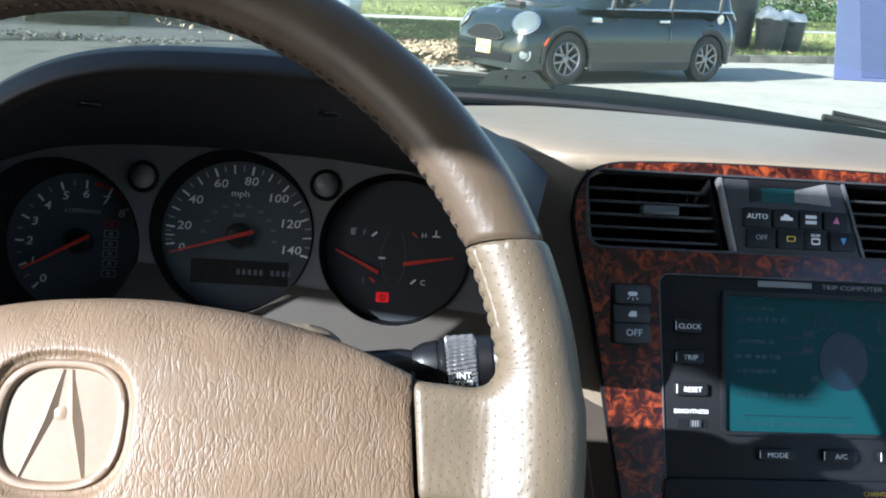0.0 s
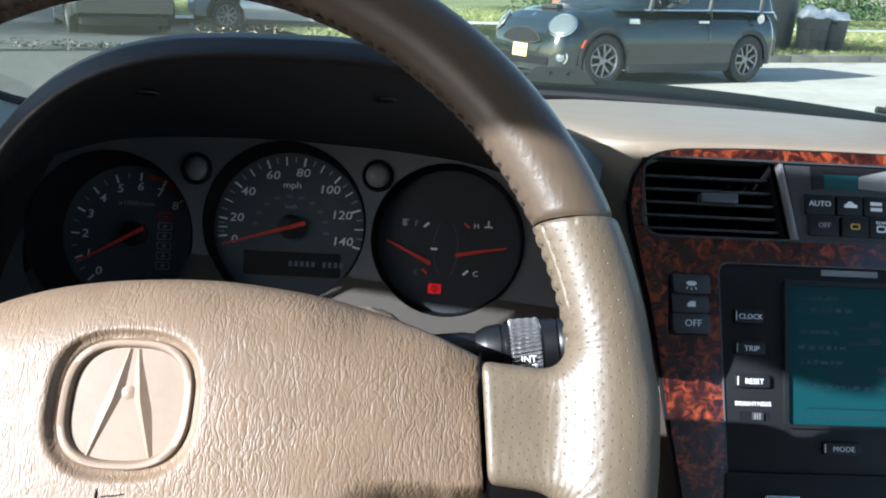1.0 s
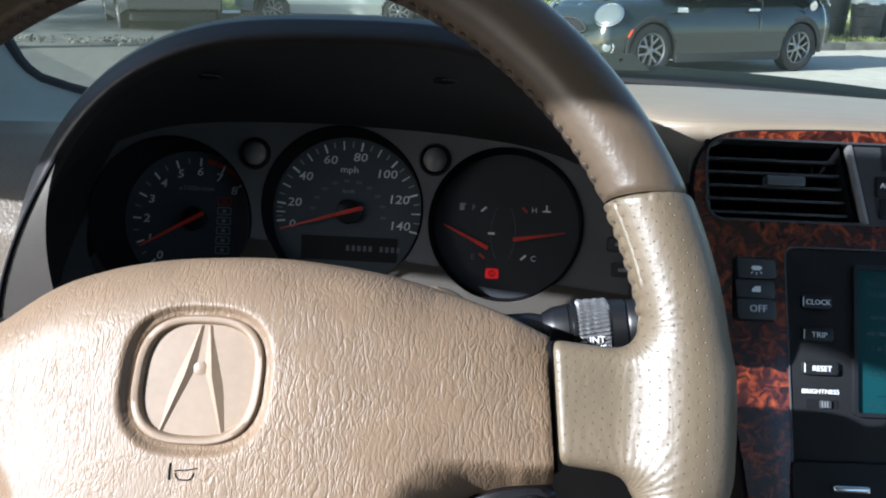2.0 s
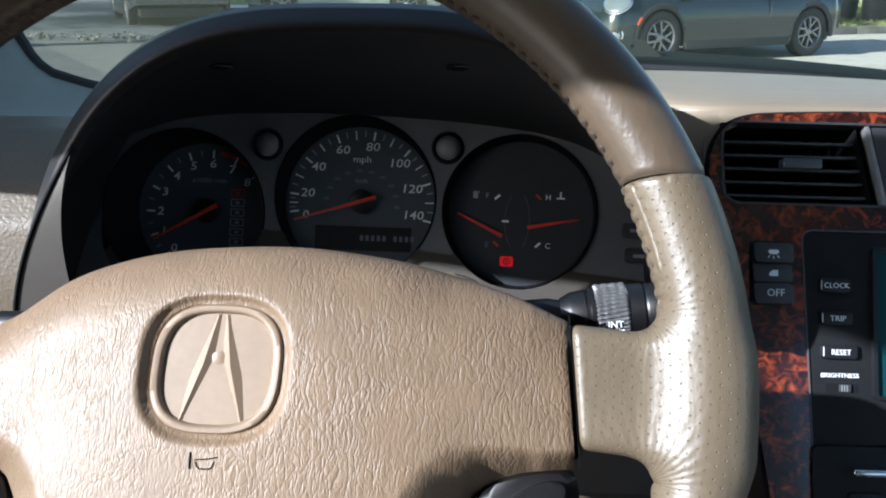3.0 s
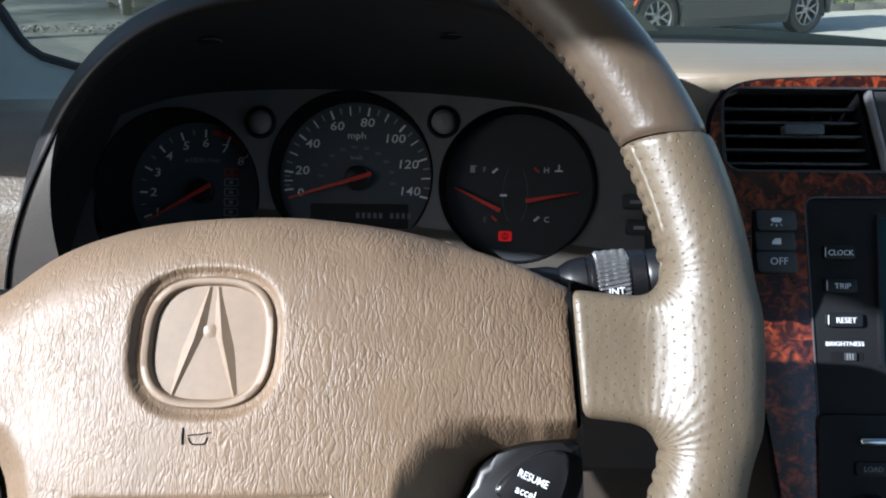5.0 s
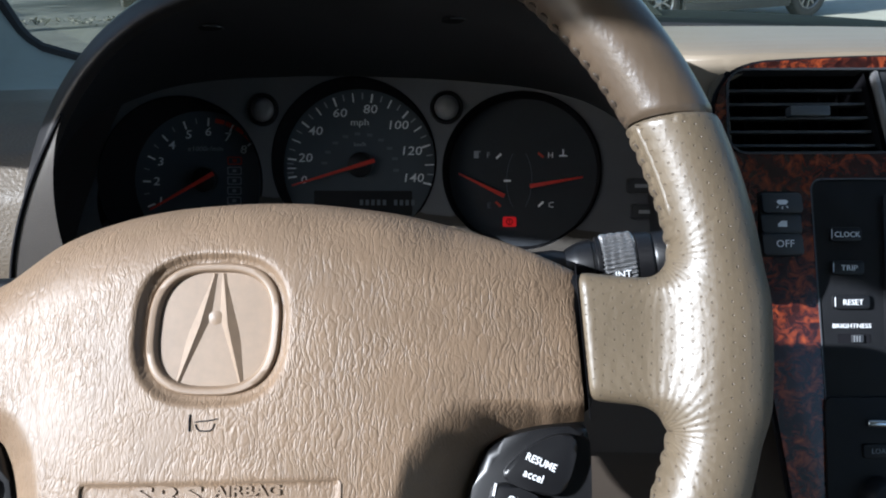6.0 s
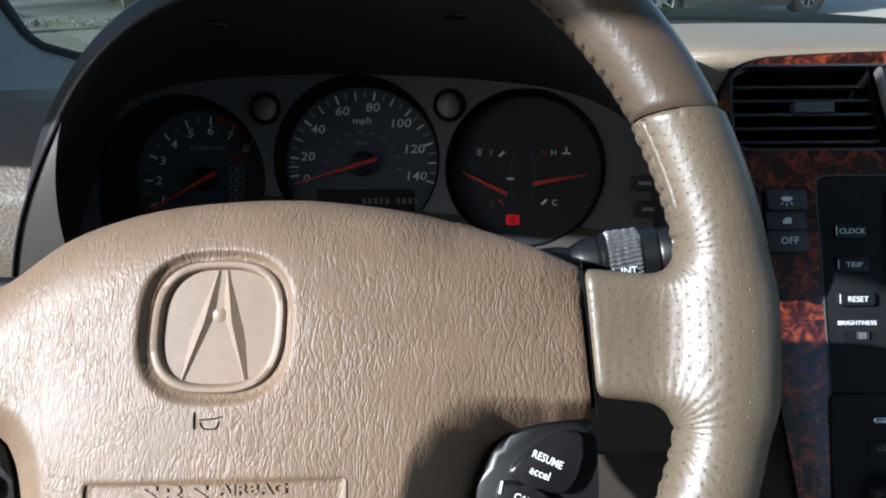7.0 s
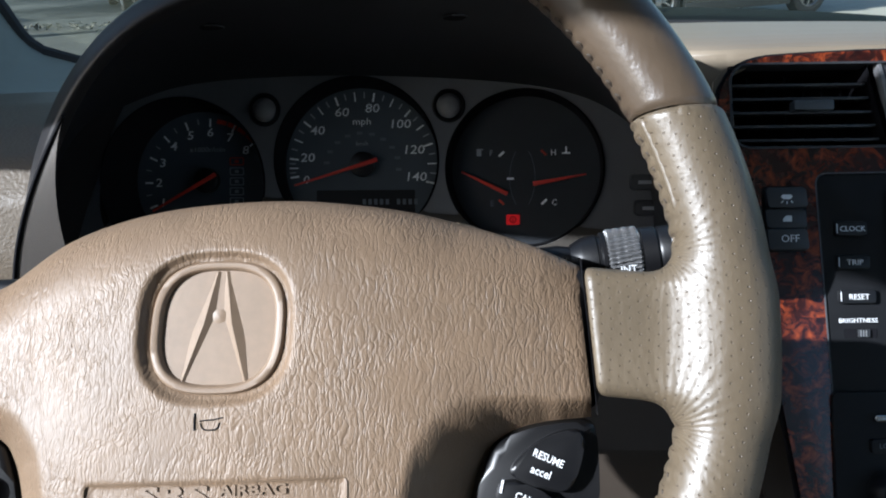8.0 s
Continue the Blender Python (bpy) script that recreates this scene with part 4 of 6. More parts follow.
def steering_wheel():
    w = thing("steering_wheel", AT_WHEEL, "tan leather steering wheel with perforated grips and padded centre", "steering wheel")
    part("rim", rim_part(27.25, 152.75, 520, 1.0), RIM, w, "smooth brown leather upper rim")
    part("rim", rim_part(218.3, 321.7, 400), RIM, w, "smooth brown leather lower rim")
    for s in (1, -1):
        part("grip", grip_mesh(s), GRIP, w, "perforated tan leather grip and spoke", sharp=70)
    cover = part("airbag_cover", airbag_cover(), PAD, w, "creased tan airbag cover", sharp=60)
    part("cover_edge", sheet(lambda u, v: (0.1305 + 0.001 * v + 0.0022 * (1 - 2 * u), -0.031 + 0.054 * u, -0.003 - 0.02 * v), 8, 3), DEEP, w)
    part("cover_edge", sheet(lambda u, v: (-(0.1305 + 0.001 * v + 0.0022 * (1 - 2 * u)), -0.031 + 0.054 * u, -0.003 - 0.02 * v), 8, 3), DEEP, w)
    part("hub_shell", box(-0.1350, 0.1350, -0.030, 0.020, -0.055, -0.0165, 0.006, 3), GLOSSBLACK, w, "black plastic back of the hub")
    badge(cover)
    drape = lambda pts: [(x, y, pad_z(x, y) + 0.0001) for x, y in pts]
    part("horn_symbol", tube(drape([(0.0003, -0.0312), (0.0020, -0.0309), (0.0050, -0.0307), (0.0081, -0.0300)]), 0.00027, 5), DEEP, cover)
    part("horn_symbol", tube(drape([(0.0006, -0.0318), (0.0012, -0.0332), (0.0022, -0.0340), (0.0040, -0.0341), (0.0058, -0.0339), (0.0067, -0.0332), (0.0072, -0.0316)]), 0.00027, 5), DEEP, cover)
    part("horn_symbol", tube(drape([(-0.0014, -0.0286), (-0.0014, -0.0314), (-0.0013, -0.0342)]), 0.0004, 5), DEEP, cover)

    def on_cover(ob):
        for v in ob.data.vertices:
            v.co.z += pad_z(v.co.x, v.co.y)
        return ob

    def stamped(body, size, x, y, squeeze):
        ob = lettering(body, size, BADGE, cover, Matrix.Identity(4), depth=0.0006, squeeze=squeeze, bold=0.028)
        ob.data.transform(pose(x, y, 0, 0, 0, 2.0))
        on_cover(ob)

    outline = [rounded(-0.0452, 0.0452, -0.0083, 0.0083, 0.0022, 4), rounded(-0.0445, 0.0445, -0.0077, 0.0077, 0.0018, 4)]
    rim = part("label_frame", ring(*[[(0.0050 + x, -0.0590 + y + 0.036 * x) for x, y in softened(o, 1)] for o in outline], 0.0, 0.0004), BADGE, cover)
    on_cover(rim)
    stamped("SRS", 0.0085, -0.0080, -0.0556, 1.90)
    stamped("AIRBAG", 0.0048, 0.0190, -0.0534, 1.36)
    on_cover(part("label_line", plate([(0.0067, -0.0579), (0.0290, -0.0571), (0.0290, -0.0565), (0.0067, -0.0573)], 0, 0.0004), BADGE, cover, smooth=False))
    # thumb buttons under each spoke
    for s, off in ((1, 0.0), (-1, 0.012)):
        shell_pts = [(0.131, -0.0325), (0.104, -0.0365), (0.092, -0.047), (0.086, -0.098), (0.118, -0.098), (0.1335, -0.068), (0.1335, -0.038)]
        part("button_housing", plate([(s * x + off, y) for x, y in softened(shell_pts if s > 0 else shell_pts[::-1])], -0.030, -0.0135, 0.004, 3), GLOSSBLACK, w, "black plastic button housing")
        b1 = [(0.1290, -0.0358), (0.1195, -0.0362), (0.1095, -0.0418), (0.1020, -0.0492), (0.1045, -0.0528), (0.1225, -0.0588), (0.1275, -0.0466)]
        b2 = [(0.1000, -0.0505), (0.0965, -0.0625), (0.1165, -0.0705), (0.1225, -0.0600)]
        for k, pts in enumerate((b1, b2)):
            part("thumb_button", plate([(s * x + off, y) for x, y in softened(pts if s > 0 else pts[::-1])], -0.014, -0.0085, 0.0015), GLOSSBLACK, w, "black cruise button with white print" if s > 0 else "black thumb button")
    lettering("RESUME", 0.0037, INK, w, pose(0.1160, -0.0455, -0.0083, 0, 0, -23), squeeze=0.84, bold=0.006)
    lettering("accel", 0.0040, INK, w, pose(0.1134, -0.0501, -0.0083, 0, 0, -21), squeeze=0.9, bold=0.006)
    lettering("CANCEL", 0.0037, INK, w, pose(0.1102, -0.0600, -0.0083, 0, 0, -22), squeeze=0.86, bold=0.006)
    part("button_bar", box(-0.0004, 0.0004, -0.0022, 0.0022, 0, 0.0003), INK, w, m=pose(0.1000, -0.0548, -0.0083, 0, 0, -12), smooth=False)
    # lacing along the inner edge
    lace = tube([(-0.0034, 0.0005, -0.0003), (-0.0018, 0, 0.0006), (0.0018, 0, 0.0006), (0.0034, -0.0005, -0.0003)], [0.0003, 0.00075, 0.00075, 0.0003], 6)
    mesh = bpy.data.meshes.new("stitch")
    lace.to_mesh(mesh), lace.free()
    step = 360 / STITCHES
    spans = [(26.8, 153.2), (13, 24.5), (-37, -17), (155.5, 167), (197, 217), (222, 318)]
    for a0, a1 in spans:
        for i in range(math.ceil(a0 / step), math.floor(a1 / step) + 1):
            a, b = radians(i * step), radians(172)
            rad = R0 + (R1 - 0.0009) * math.cos(b)
            link("stitch", mesh, THREAD, w, "", Matrix.Translation((rad * math.cos(a), rad * math.sin(a), -0.009 + (R1 - 0.0009) * math.sin(b))) @ pose(0, 0, 0, 0, 0, math.degrees(a) + 90) @ pose(0, 0, 0, 74) @ pose(0, 0, 0, 0, 0, 60))
    # raised seam along the inner side of each grip
    for s in (1, -1):
        pts = [((rad := R0 - 0.86 * (R1 * 1.02 - 0.0016)) * math.cos(radians(k)) * s, rad * math.sin(radians(k)), -0.009 + 0.51 * (R1 * 1.02 - 0.0016)) for k in np.linspace(24.7, 12, 32)]
        part("grip_seam", tube(pts, [0.0014] + [0.00185] * 26 + [0.0017, 0.0015, 0.0013, 0.0011, 0.0009], 24), GRIP, w, "raised leather seam")


BADGE = material("moulded_beige", (0.215, 0.152, 0.100), 0.46, vary=0.08, grain=300, bump=0.5, bump_scale=2500)


def wiper_stalk():
    t = thing("wiper_stalk", AT_WHEEL @ pose(0.0783, 0.0200, -0.062) @ pose(0, 0, 0, 0, 90, 0) @ pose(0, 0, 0, -6, 0, 0), "black wiper stalk with a ribbed silver-grey ring", "control stalk")
    part("arm", lathe([(0.0, -0.01), (0.0085, -0.01), (0.0085, 0.045), (0.0075, 0.05), (0.0075, 0.056)], 24), GLOSSBLACK, t, "glossy black arm")
    part("collar", lathe([(0.0080, 0.050), (0.0098, 0.0535), (0.0104, 0.055), (0.0110, 0.0605), (0.0105, 0.061), (0.0105, 0.0622), (0.0118, 0.0626), (0.0118, 0.064)], 36), GLOSSBLACK, t, "smooth dark grey collar")
    ribs = 42

    def knurl(u, v):
        h = abs(math.sin(math.pi * (ribs * u + 0.8 * v))) * (0.8 + 0.2 * abs(math.sin(math.pi * 4 * v)))
        r = 0.0128 - 0.0009 * (1 - h) * 2.0 - 0.0012 * max(0, abs(2 * v - 1) - 0.85) / 0.15
        return (r * math.cos(2 * math.pi * u), r * math.sin(2 * math.pi * u), 0.064 + 0.014 * v)

    part("ribbed_ring", sheet(knurl, ribs * 6, 24, True), RIBBED, t, "ribbed grey ring", sharp=20)
    part("end_ring", lathe([(0.0105, 0.078), (0.0118, 0.0785), (0.0118, 0.084), (0.0108, 0.085), (0.0115, 0.086), (0.0115, 0.100), (0.009, 0.105), (0.0, 0.106)], 32), GLOSSBLACK, t, "black end knob with white print")
    for text, size, turn, z, r in (("INT", 0.0040, 205, 0.0715, 0.0129), ("TIME", 0.0036, 222, 0.0715, 0.0129), ("OFF", 0.0042, 160, 0.0930, 0.0118), ("INT", 0.0040, 190, 0.0945, 0.0118)):
        lettering(text, size, INK, t, pose(0, 0, 0, 0, 0, turn) @ pose(r, 0, z) @ pose(0, 0, 0, 0, 90, 0) @ pose(0, 0, 0, 0, 0, 180))


RIBBED = material("ribbed_grey", (0.38, 0.38, 0.385), 0.26, metal=0.8, vary=0.1, grain=200)


# ---- the centre of the dashboard ----
def button(parent, x0, x1, y0, y1, name="button", z=0.003, mat=None, r=0.002, label=""):
    return part(name, plate(rounded(x0, x1, y0, y1, r, 3), -0.003, z, 0.0008), mat or SATIN, parent, label)


def air_vent(m, x0, x1t, x1b, y0, y1, label):
    v = thing("air_vent", m, label, "air vent", "dashboard air vents")
    skew = x1b - x1t
    part("cavity", plate([(x0, y0), (x1b, y0), (x1t, y1), (x0, y1)], -0.05, -0.045), DEEP, v)
    for a, b in (((x0, y0), (x1b, y0)), ((x1b, y0), (x1t, y1)), ((x1t, y1), (x0, y1)), ((x0, y1), (x0, y0))):
        bm = bmesh.new()
        q = [bm.verts.new((*p, z)) for p, z in ((a, -0.05), (b, -0.05), (b, 0.0), (a, 0.0))]
        bm.faces.new(q)
        part("duct_wall", bm, DEEP, v, smooth=False)
    n = 5
    for i in range(n):
        y = y1 - (y1 - y0) * (0.205 + 0.170 * i)
        xr = x1t + skew * (y1 - y) / (y1 - y0)
        part("slat", box(x0 + 0.001, xr - 0.001, -0.0075, 0.0075, -0.0009, 0.0009, 0.0006), SATIN, v, m=pose(0, y, -0.012, -84))
    for i in range(7):
        x = x0 + (x1t - x0) * (i + 0.7) / 7
        part("upright_blade", box(x - 0.0006, x + 0.0006, y0, y1, -0.044, -0.030), DEEP, v, smooth=False)
    ym = y0 + (y1 - y0) * 0.50
    part("slider_knob", box(x0 + 0.040, x0 + 0.066, ym - 0.0034, ym + 0.0034, -0.006, 0.004, 0.0015), SLATE, v, "dark grey vent knob")
    return v


AT_CLIMATE = AT_CONSOLE @ pose(0.0040, 0, 0) @ Matrix.Scale(1.03, 4)


def console():
    c = thing("console_trim", AT_CONSOLE, "glossy burl wood trim round the console", "wood trim")
    # burl frame: outline with a sweeping corner, openings cut for the units
    out = [(0.292, -0.20), (0.294, -0.087), (0.306, -0.010), (0.318, 0.040), (0.3285, 0.070), (0.3275, 0.097), (0.318, 0.1105), (0.299, 0.1155), (0.190, 0.1175),
           (0.065, 0.1178), (-0.008, 0.1150), (-0.024, 0.1125), (-0.036, 0.1068), (-0.0440, 0.0975), (-0.0475, 0.085), (-0.0480, 0.070), (-0.0415, 0.040), (-0.0325, 0.005), (-0.0192, -0.0753), (-0.0114, -0.1167), (0.002, -0.20)]
    slot = (-0.0400, 0.326, 0.0535, 0.1100)
    inset = lambda d: rounded(slot[0] + d, slot[1] - d, slot[2] + d, slot[3] - d, 0.013 - d, 6)
    holes = [inset(0), rounded(0.0130, 0.262, -0.20 + 0.004, 0.0375, 0.008, 4, 0.010), rounded(-0.0215, 0.0070, -0.0135, 0.0290, 0.003, 3)]
    out = softened(out, 1)
    bm = filled([out] + holes, 0.0, 0.0035)
    part("burl_panel", bm, WOOD, c, sharp=30)
    part("backing", plate([(0.296, -0.21), (0.306, -0.01), (0.330, 0.067), (0.322, 0.112), (0.19, 0.1195), (-0.01, 0.1170), (-0.040, 0.1085), (-0.0505, 0.090), (-0.050, 0.066), (-0.034, -0.01), (0.0, -0.21)][::-1], -0.058, -0.0522), SHADEBROWN, c)
    part("corner_fill", plate([(-0.0455, 0.080), (-0.0425, 0.096), (-0.035, 0.1045), (-0.024, 0.1095), (-0.005, 0.1115), (-0.005, 0.1135), (-0.025, 0.1132), (-0.040, 0.1090), (-0.0475, 0.1000), (-0.0485, 0.080)], -0.014, -0.0045), DASH, c, "tan filler round the trim corner")
    part("slot_bezel", ring(inset(0), inset(0.0014), -0.012, 0.0043), SATIN, c, "thin dark bezel round the vents")
    # a dark joint line round the trim
    part("joint", ring([(x * 1.0 + (-0.0016 if x < 0.13 else 0.0016), y + (0.0016 if y > 0.1 else 0)) for x, y in out], out, -0.003, 0.0012), DEEP, c)

    air_vent(AT_CONSOLE, -0.0385, 0.0510, 0.0622, 0.0550, 0.1090, "black louvred air vent with a grey slider knob")
    air_vent(AT_CLIMATE, 0.1440, 0.255, 0.250, 0.0545, 0.1060, "black louvred air vent beside the climate panel")

    k = thing("climate_panel", AT_CLIMATE, "dark grey climate control panel with small display and buttons", "climate control")
    part("panel", plate([(0.0660, 0.0535), (0.1560, 0.0535), (0.1410, 0.1070), (0.0545, 0.1070)], -0.02, 0.0015, 0.001), SATIN, k)
    part("edge_strip", plate([(0.0622, 0.0535), (0.0652, 0.0535), (0.0536, 0.1070), (0.0506, 0.1070)], -0.004, 0.0030, 0.0014), CHEEKGREY, k, "ribbed silver edge strip")
    part("edge_strip", plate([(0.1562, 0.0535), (0.1590, 0.0535), (0.1436, 0.1070), (0.1412, 0.1070)], -0.02, 0.0030, 0.0008), SLATE, k)
    # sunk display drawn flat: shaded cheeks painted black, the reflecting one pale
    part("display_cheek", plate([(0.0730, 0.1050), (0.0745, 0.0885), (0.0830, 0.0905), (0.0825, 0.1000)], 0.0015, 0.0024), BLACK, k, smooth=False)
    part("display_cheek", plate([(0.1070, 0.0905), (0.1340, 0.0885), (0.1300, 0.1045), (0.1070, 0.0985)], 0.0015, 0.0024), CHEEKGREY, k, "display cheek with its reflection painted light grey", smooth=False)
    part("display_top", plate([(0.0730, 0.1055), (0.0825, 0.0995), (0.1070, 0.0995), (0.1310, 0.1055)], 0.0015, 0.0024), DEEP, k, smooth=False)
    part("display", plate([(0.0825, 0.0890), (0.1070, 0.0890), (0.1070, 0.0994), (0.0825, 0.0994)], 0.0015, 0.0022), LCDDIM, k, "small teal display", smooth=False)
    keys = [(0.0690, 0.0885, 0.0715, 0.0850), (0.0905, 0.1085, 0.0715, 0.0850), (0.1095, 0.1255, 0.0715, 0.0850), (0.1275, 0.1450, 0.0715, 0.0845),
            (0.0715, 0.0915, 0.0570, 0.0705), (0.0935, 0.1125, 0.0570, 0.0705), (0.1130, 0.1290, 0.0570, 0.0705), (0.1320, 0.1505, 0.0570, 0.0705)]
    for x0, x1, y0, y1 in keys:
        button(k, x0, x1, y0, y1, z=0.0045, r=0.0015, mat=BLACK, label="black climate button")
    lettering("AUTO", 0.0052, INK, k, pose(0.0787, 0.0785, 0.0047), squeeze=1.05)
    lettering("OFF", 0.0050, FAINT, k, pose(0.0817, 0.0640, 0.0047))
    part("car_symbol", plate([(-0.0042, -0.0016), (0.0046, -0.0016), (0.0046, 0.0004), (0.0024, 0.0010), (0.0010, 0.0026), (-0.0014, 0.0026), (-0.0028, 0.0010), (-0.0042, 0.0006)], 0, 0.0003), INK, k, m=pose(0.0997, 0.0783, 0.0047), smooth=False)
    for y in (0.0800, 0.0762):
        part("key_mark", box(-0.0040, 0.0040, -0.0012, 0.0012, 0, 0.0003), INK, k, m=pose(0.1177, y, 0.0047), smooth=False)
    part("demist_mark", ring(rounded(-0.0032, 0.0032, -0.002, 0.002, 0.001, 2), rounded(-0.0024, 0.0024, -0.0013, 0.0013, 0.0006, 2), 0, 0.0003), YELLOWINK, k, m=pose(0.1030, 0.0640, 0.0047), smooth=False)
    part("demist_mark", ring(rounded(-0.0032, 0.0032, -0.0024, 0.0024, 0.001, 2), rounded(-0.0024, 0.0024, -0.0013, 0.0013, 0.0006, 2), 0, 0.0003), INK, k, m=pose(0.1210, 0.0630, 0.0047), smooth=False)
    lettering("REAR", 0.0030, INK, k, pose(0.1210, 0.0672, 0.0047))
    part("warmer_arrow", plate([(-0.0022, -0.0022), (0.0022, -0.0022), (0.0, 0.0026)], 0, 0.0003), PINKINK, k, m=pose(0.1365, 0.0785, 0.0047), smooth=False)
    part("cooler_arrow", plate([(-0.0022, 0.0022), (0.0, -0.0026), (0.0022, 0.0022)], 0, 0.0003), BLUEINK, k, m=pose(0.1415, 0.0640, 0.0047), smooth=False)

    s = thing("roof_switch", AT_CONSOLE @ pose(-0.0072, 0.0078, 0.0) @ Matrix.Scale(1.09, 4), "dark grey three-part rocker switch in wood trim", "rocker switch")
    part("switch_body", plate(rounded(-0.0128, 0.0132, -0.0195, 0.0195, 0.003, 4, 0.003), -0.006, 0.0030, 0.001), BLACK, s)
    for y0, y1, z in ((0.0065, 0.0185, 0.0062), (-0.0055, 0.0060, 0.0042), (-0.0185, -0.0060, 0.0062)):
        part("rocker", plate(rounded(-0.0118, 0.0122, y0, y1, 0.0022, 4, 0.0012), 0.0, z, 0.0012), SATIN, s)
    part("roof_symbol", plate([(-0.0035, 0.0004), (-0.002, -0.0012), (0.002, -0.0012), (0.0035, 0.0004), (0.0022, 0.0016), (-0.0022, 0.0016)], 0, 0.0003), INK, s, m=pose(0.0005, 0.0125, 0.0063), smooth=False)
    for a in (-42, 0, 42):
        part("roof_symbol", box(-0.0003, 0.0003, -0.0016, 0.0, 0, 0.0003), INK, s, m=pose(0.0005 + 0.0034 * math.sin(radians(a)), 0.0112 - 0.0010 * math.cos(radians(a)), 0.0063, 0, 0, a), smooth=False)
    part("door_symbol", plate([(-0.0026, -0.002), (0.0026, -0.002), (0.0026, 0.0016), (-0.0006, 0.0016), (-0.0026, -0.0002)], 0, 0.0003), INK, s, m=pose(0.0012, 0.0003, 0.0043), smooth=False)
    lettering("OFF", 0.0062, INK, s, pose(0.0018, -0.0120, 0.0063))

    t = thing("trip_computer", AT_CONSOLE, "black trip computer unit with a teal display", "trip computer")
    part("casing", plate(rounded(0.0135, 0.2600, -0.1960, 0.0367, 0.007, 5, 0.010), -0.02, 0.0030, 0.0015), BLACK, t)
    part("casing_edge", ring(rounded(0.0127, 0.2608, -0.1970, 0.0375, 0.0075, 5, 0.010), rounded(0.0135, 0.2600, -0.1960, 0.0367, 0.007, 5, 0.010), 0.0, 0.0042), SLATE, t, "thin grey edge line")
    screen = part("screen", plate(rounded(0.0560, 0.2150, -0.0710, 0.0230, 0.002, 3), 0.001, 0.0036), LCD, t, "teal liquid-crystal screen, partly sunlit", m=pose(0.0048, 0.0005, 0))
    part("screen_frame", ring(rounded(0.0535, 0.2175, -0.0735, 0.0265, 0.003, 3), rounded(0.0560, 0.2150, -0.0710, 0.0230, 0.002, 3), 0.0025, 0.0068), BLACK, t, m=pose(0.0048, 0.0005, 0))
    part("logo_bar", box(0.0860, 0.1262, 0.0308, 0.0350, 0.003, 0.0033), FAINTLOGO, t, "pale grey maker's mark as plain bar", smooth=False)
    lettering("TRIP COMPUTER", 0.0046, FAINT2, t, pose(0.1570, 0.0322, 0.0031), squeeze=1.35)
    part("dark_disc", plate([(a, b) for a, b in (superellipse(2 * math.pi * i / 40, 0.0184, 0.0208, 2) for i in range(40))], 0, 0.0003), LCDDARK, screen, m=pose(0.1445, -0.0205, 0.0036), smooth=False)
    for x, y, w, h in ((0.1075, -0.0050, 0.014, 0.0012), (0.1185, -0.0020, 0.008, 0.0045),
                       (0.1075, -0.0160, 0.014, 0.0012), (0.1180, -0.0135, 0.009, 0.0045), (0.1230, -0.0330, 0.006, 0.004), (0.0990, -0.0390, 0.012, 0.0010), (0.1100, -0.0600, 0.080, 0.0006)):
        part("segment", box(x - w / 2, x + w / 2, y - h / 2, y + h / 2, 0.0036, 0.0038), LCDDARK, screen, smooth=False)
    rows = random.Random(4)
    for y, x0, x1, h in ((0.0145, 0.064, 0.094, 0.0028), (0.0070, 0.064, 0.100, 0.0034), (-0.0085, 0.066, 0.090, 0.0028), (-0.0190, 0.064, 0.098, 0.0030), (-0.0290, 0.066, 0.094, 0.0028), (-0.0455, 0.064, 0.124, 0.0028), (-0.0655, 0.064, 0.150, 0.0026)):
        x = x0
        while x < x1:
            w = rows.uniform(0.0016, 0.0052)
            part("segment", box(x, x + w, y - h / 2, y + h / 2, 0.0036, 0.0038), LCDFAINT, screen, smooth=False)
            x += w + rows.uniform(0.0010, 0.0030)
    # the large figures 1 0 5 in seven segments
    bars = {"a": (0, 1, 1), "b": (0.5, 0.5, 0), "c": (0.5, -0.5, 0), "d": (0, -1, 1), "e": (-0.5, -0.5, 0), "f": (-0.5, 0.5, 0), "g": (0, 0, 1)}
    for x, lit in ((0.1215, "bc"), (0.1300, "abcdef"), (0.1368, "acdfg")):
        for key in lit:
            bx, by, lying = bars[key]
            cx, cy = x + bx * 0.0042 + by * 0.0004, 0.0078 + by * 0.0056
            w, h = (0.0034, 0.0011) if lying else (0.0011, 0.0046)
            part("segment", box(cx - w / 2, cx + w / 2, cy - h / 2, cy + h / 2, 0.0036, 0.0038), LCDDARK, screen, smooth=False)
    for k in range(12):
        w = 2 * math.pi * k / 12
        part("compass_tick", box(-0.0004, 0.0004, 0.0135, 0.0155, 0, 0.0002), LCDDARK, screen, m=pose(0.172, 0.0045, 0.0036, 0, 0, math.degrees(w)), smooth=False)
    part("compass_needle", plate([(-0.002, -0.004), (0.002, -0.004), (0.0, 0.008)], 0.0036, 0.0038), LCDDARK, screen, m=pose(0.172, 0.0045, 0), smooth=False)
    part("compass_ring", ring(disc(0.172, 0.0045, 0.017, 40), disc(0.172, 0.0045, 0.0163, 40), 0.0036, 0.0038), LCDDARK, screen, smooth=False)
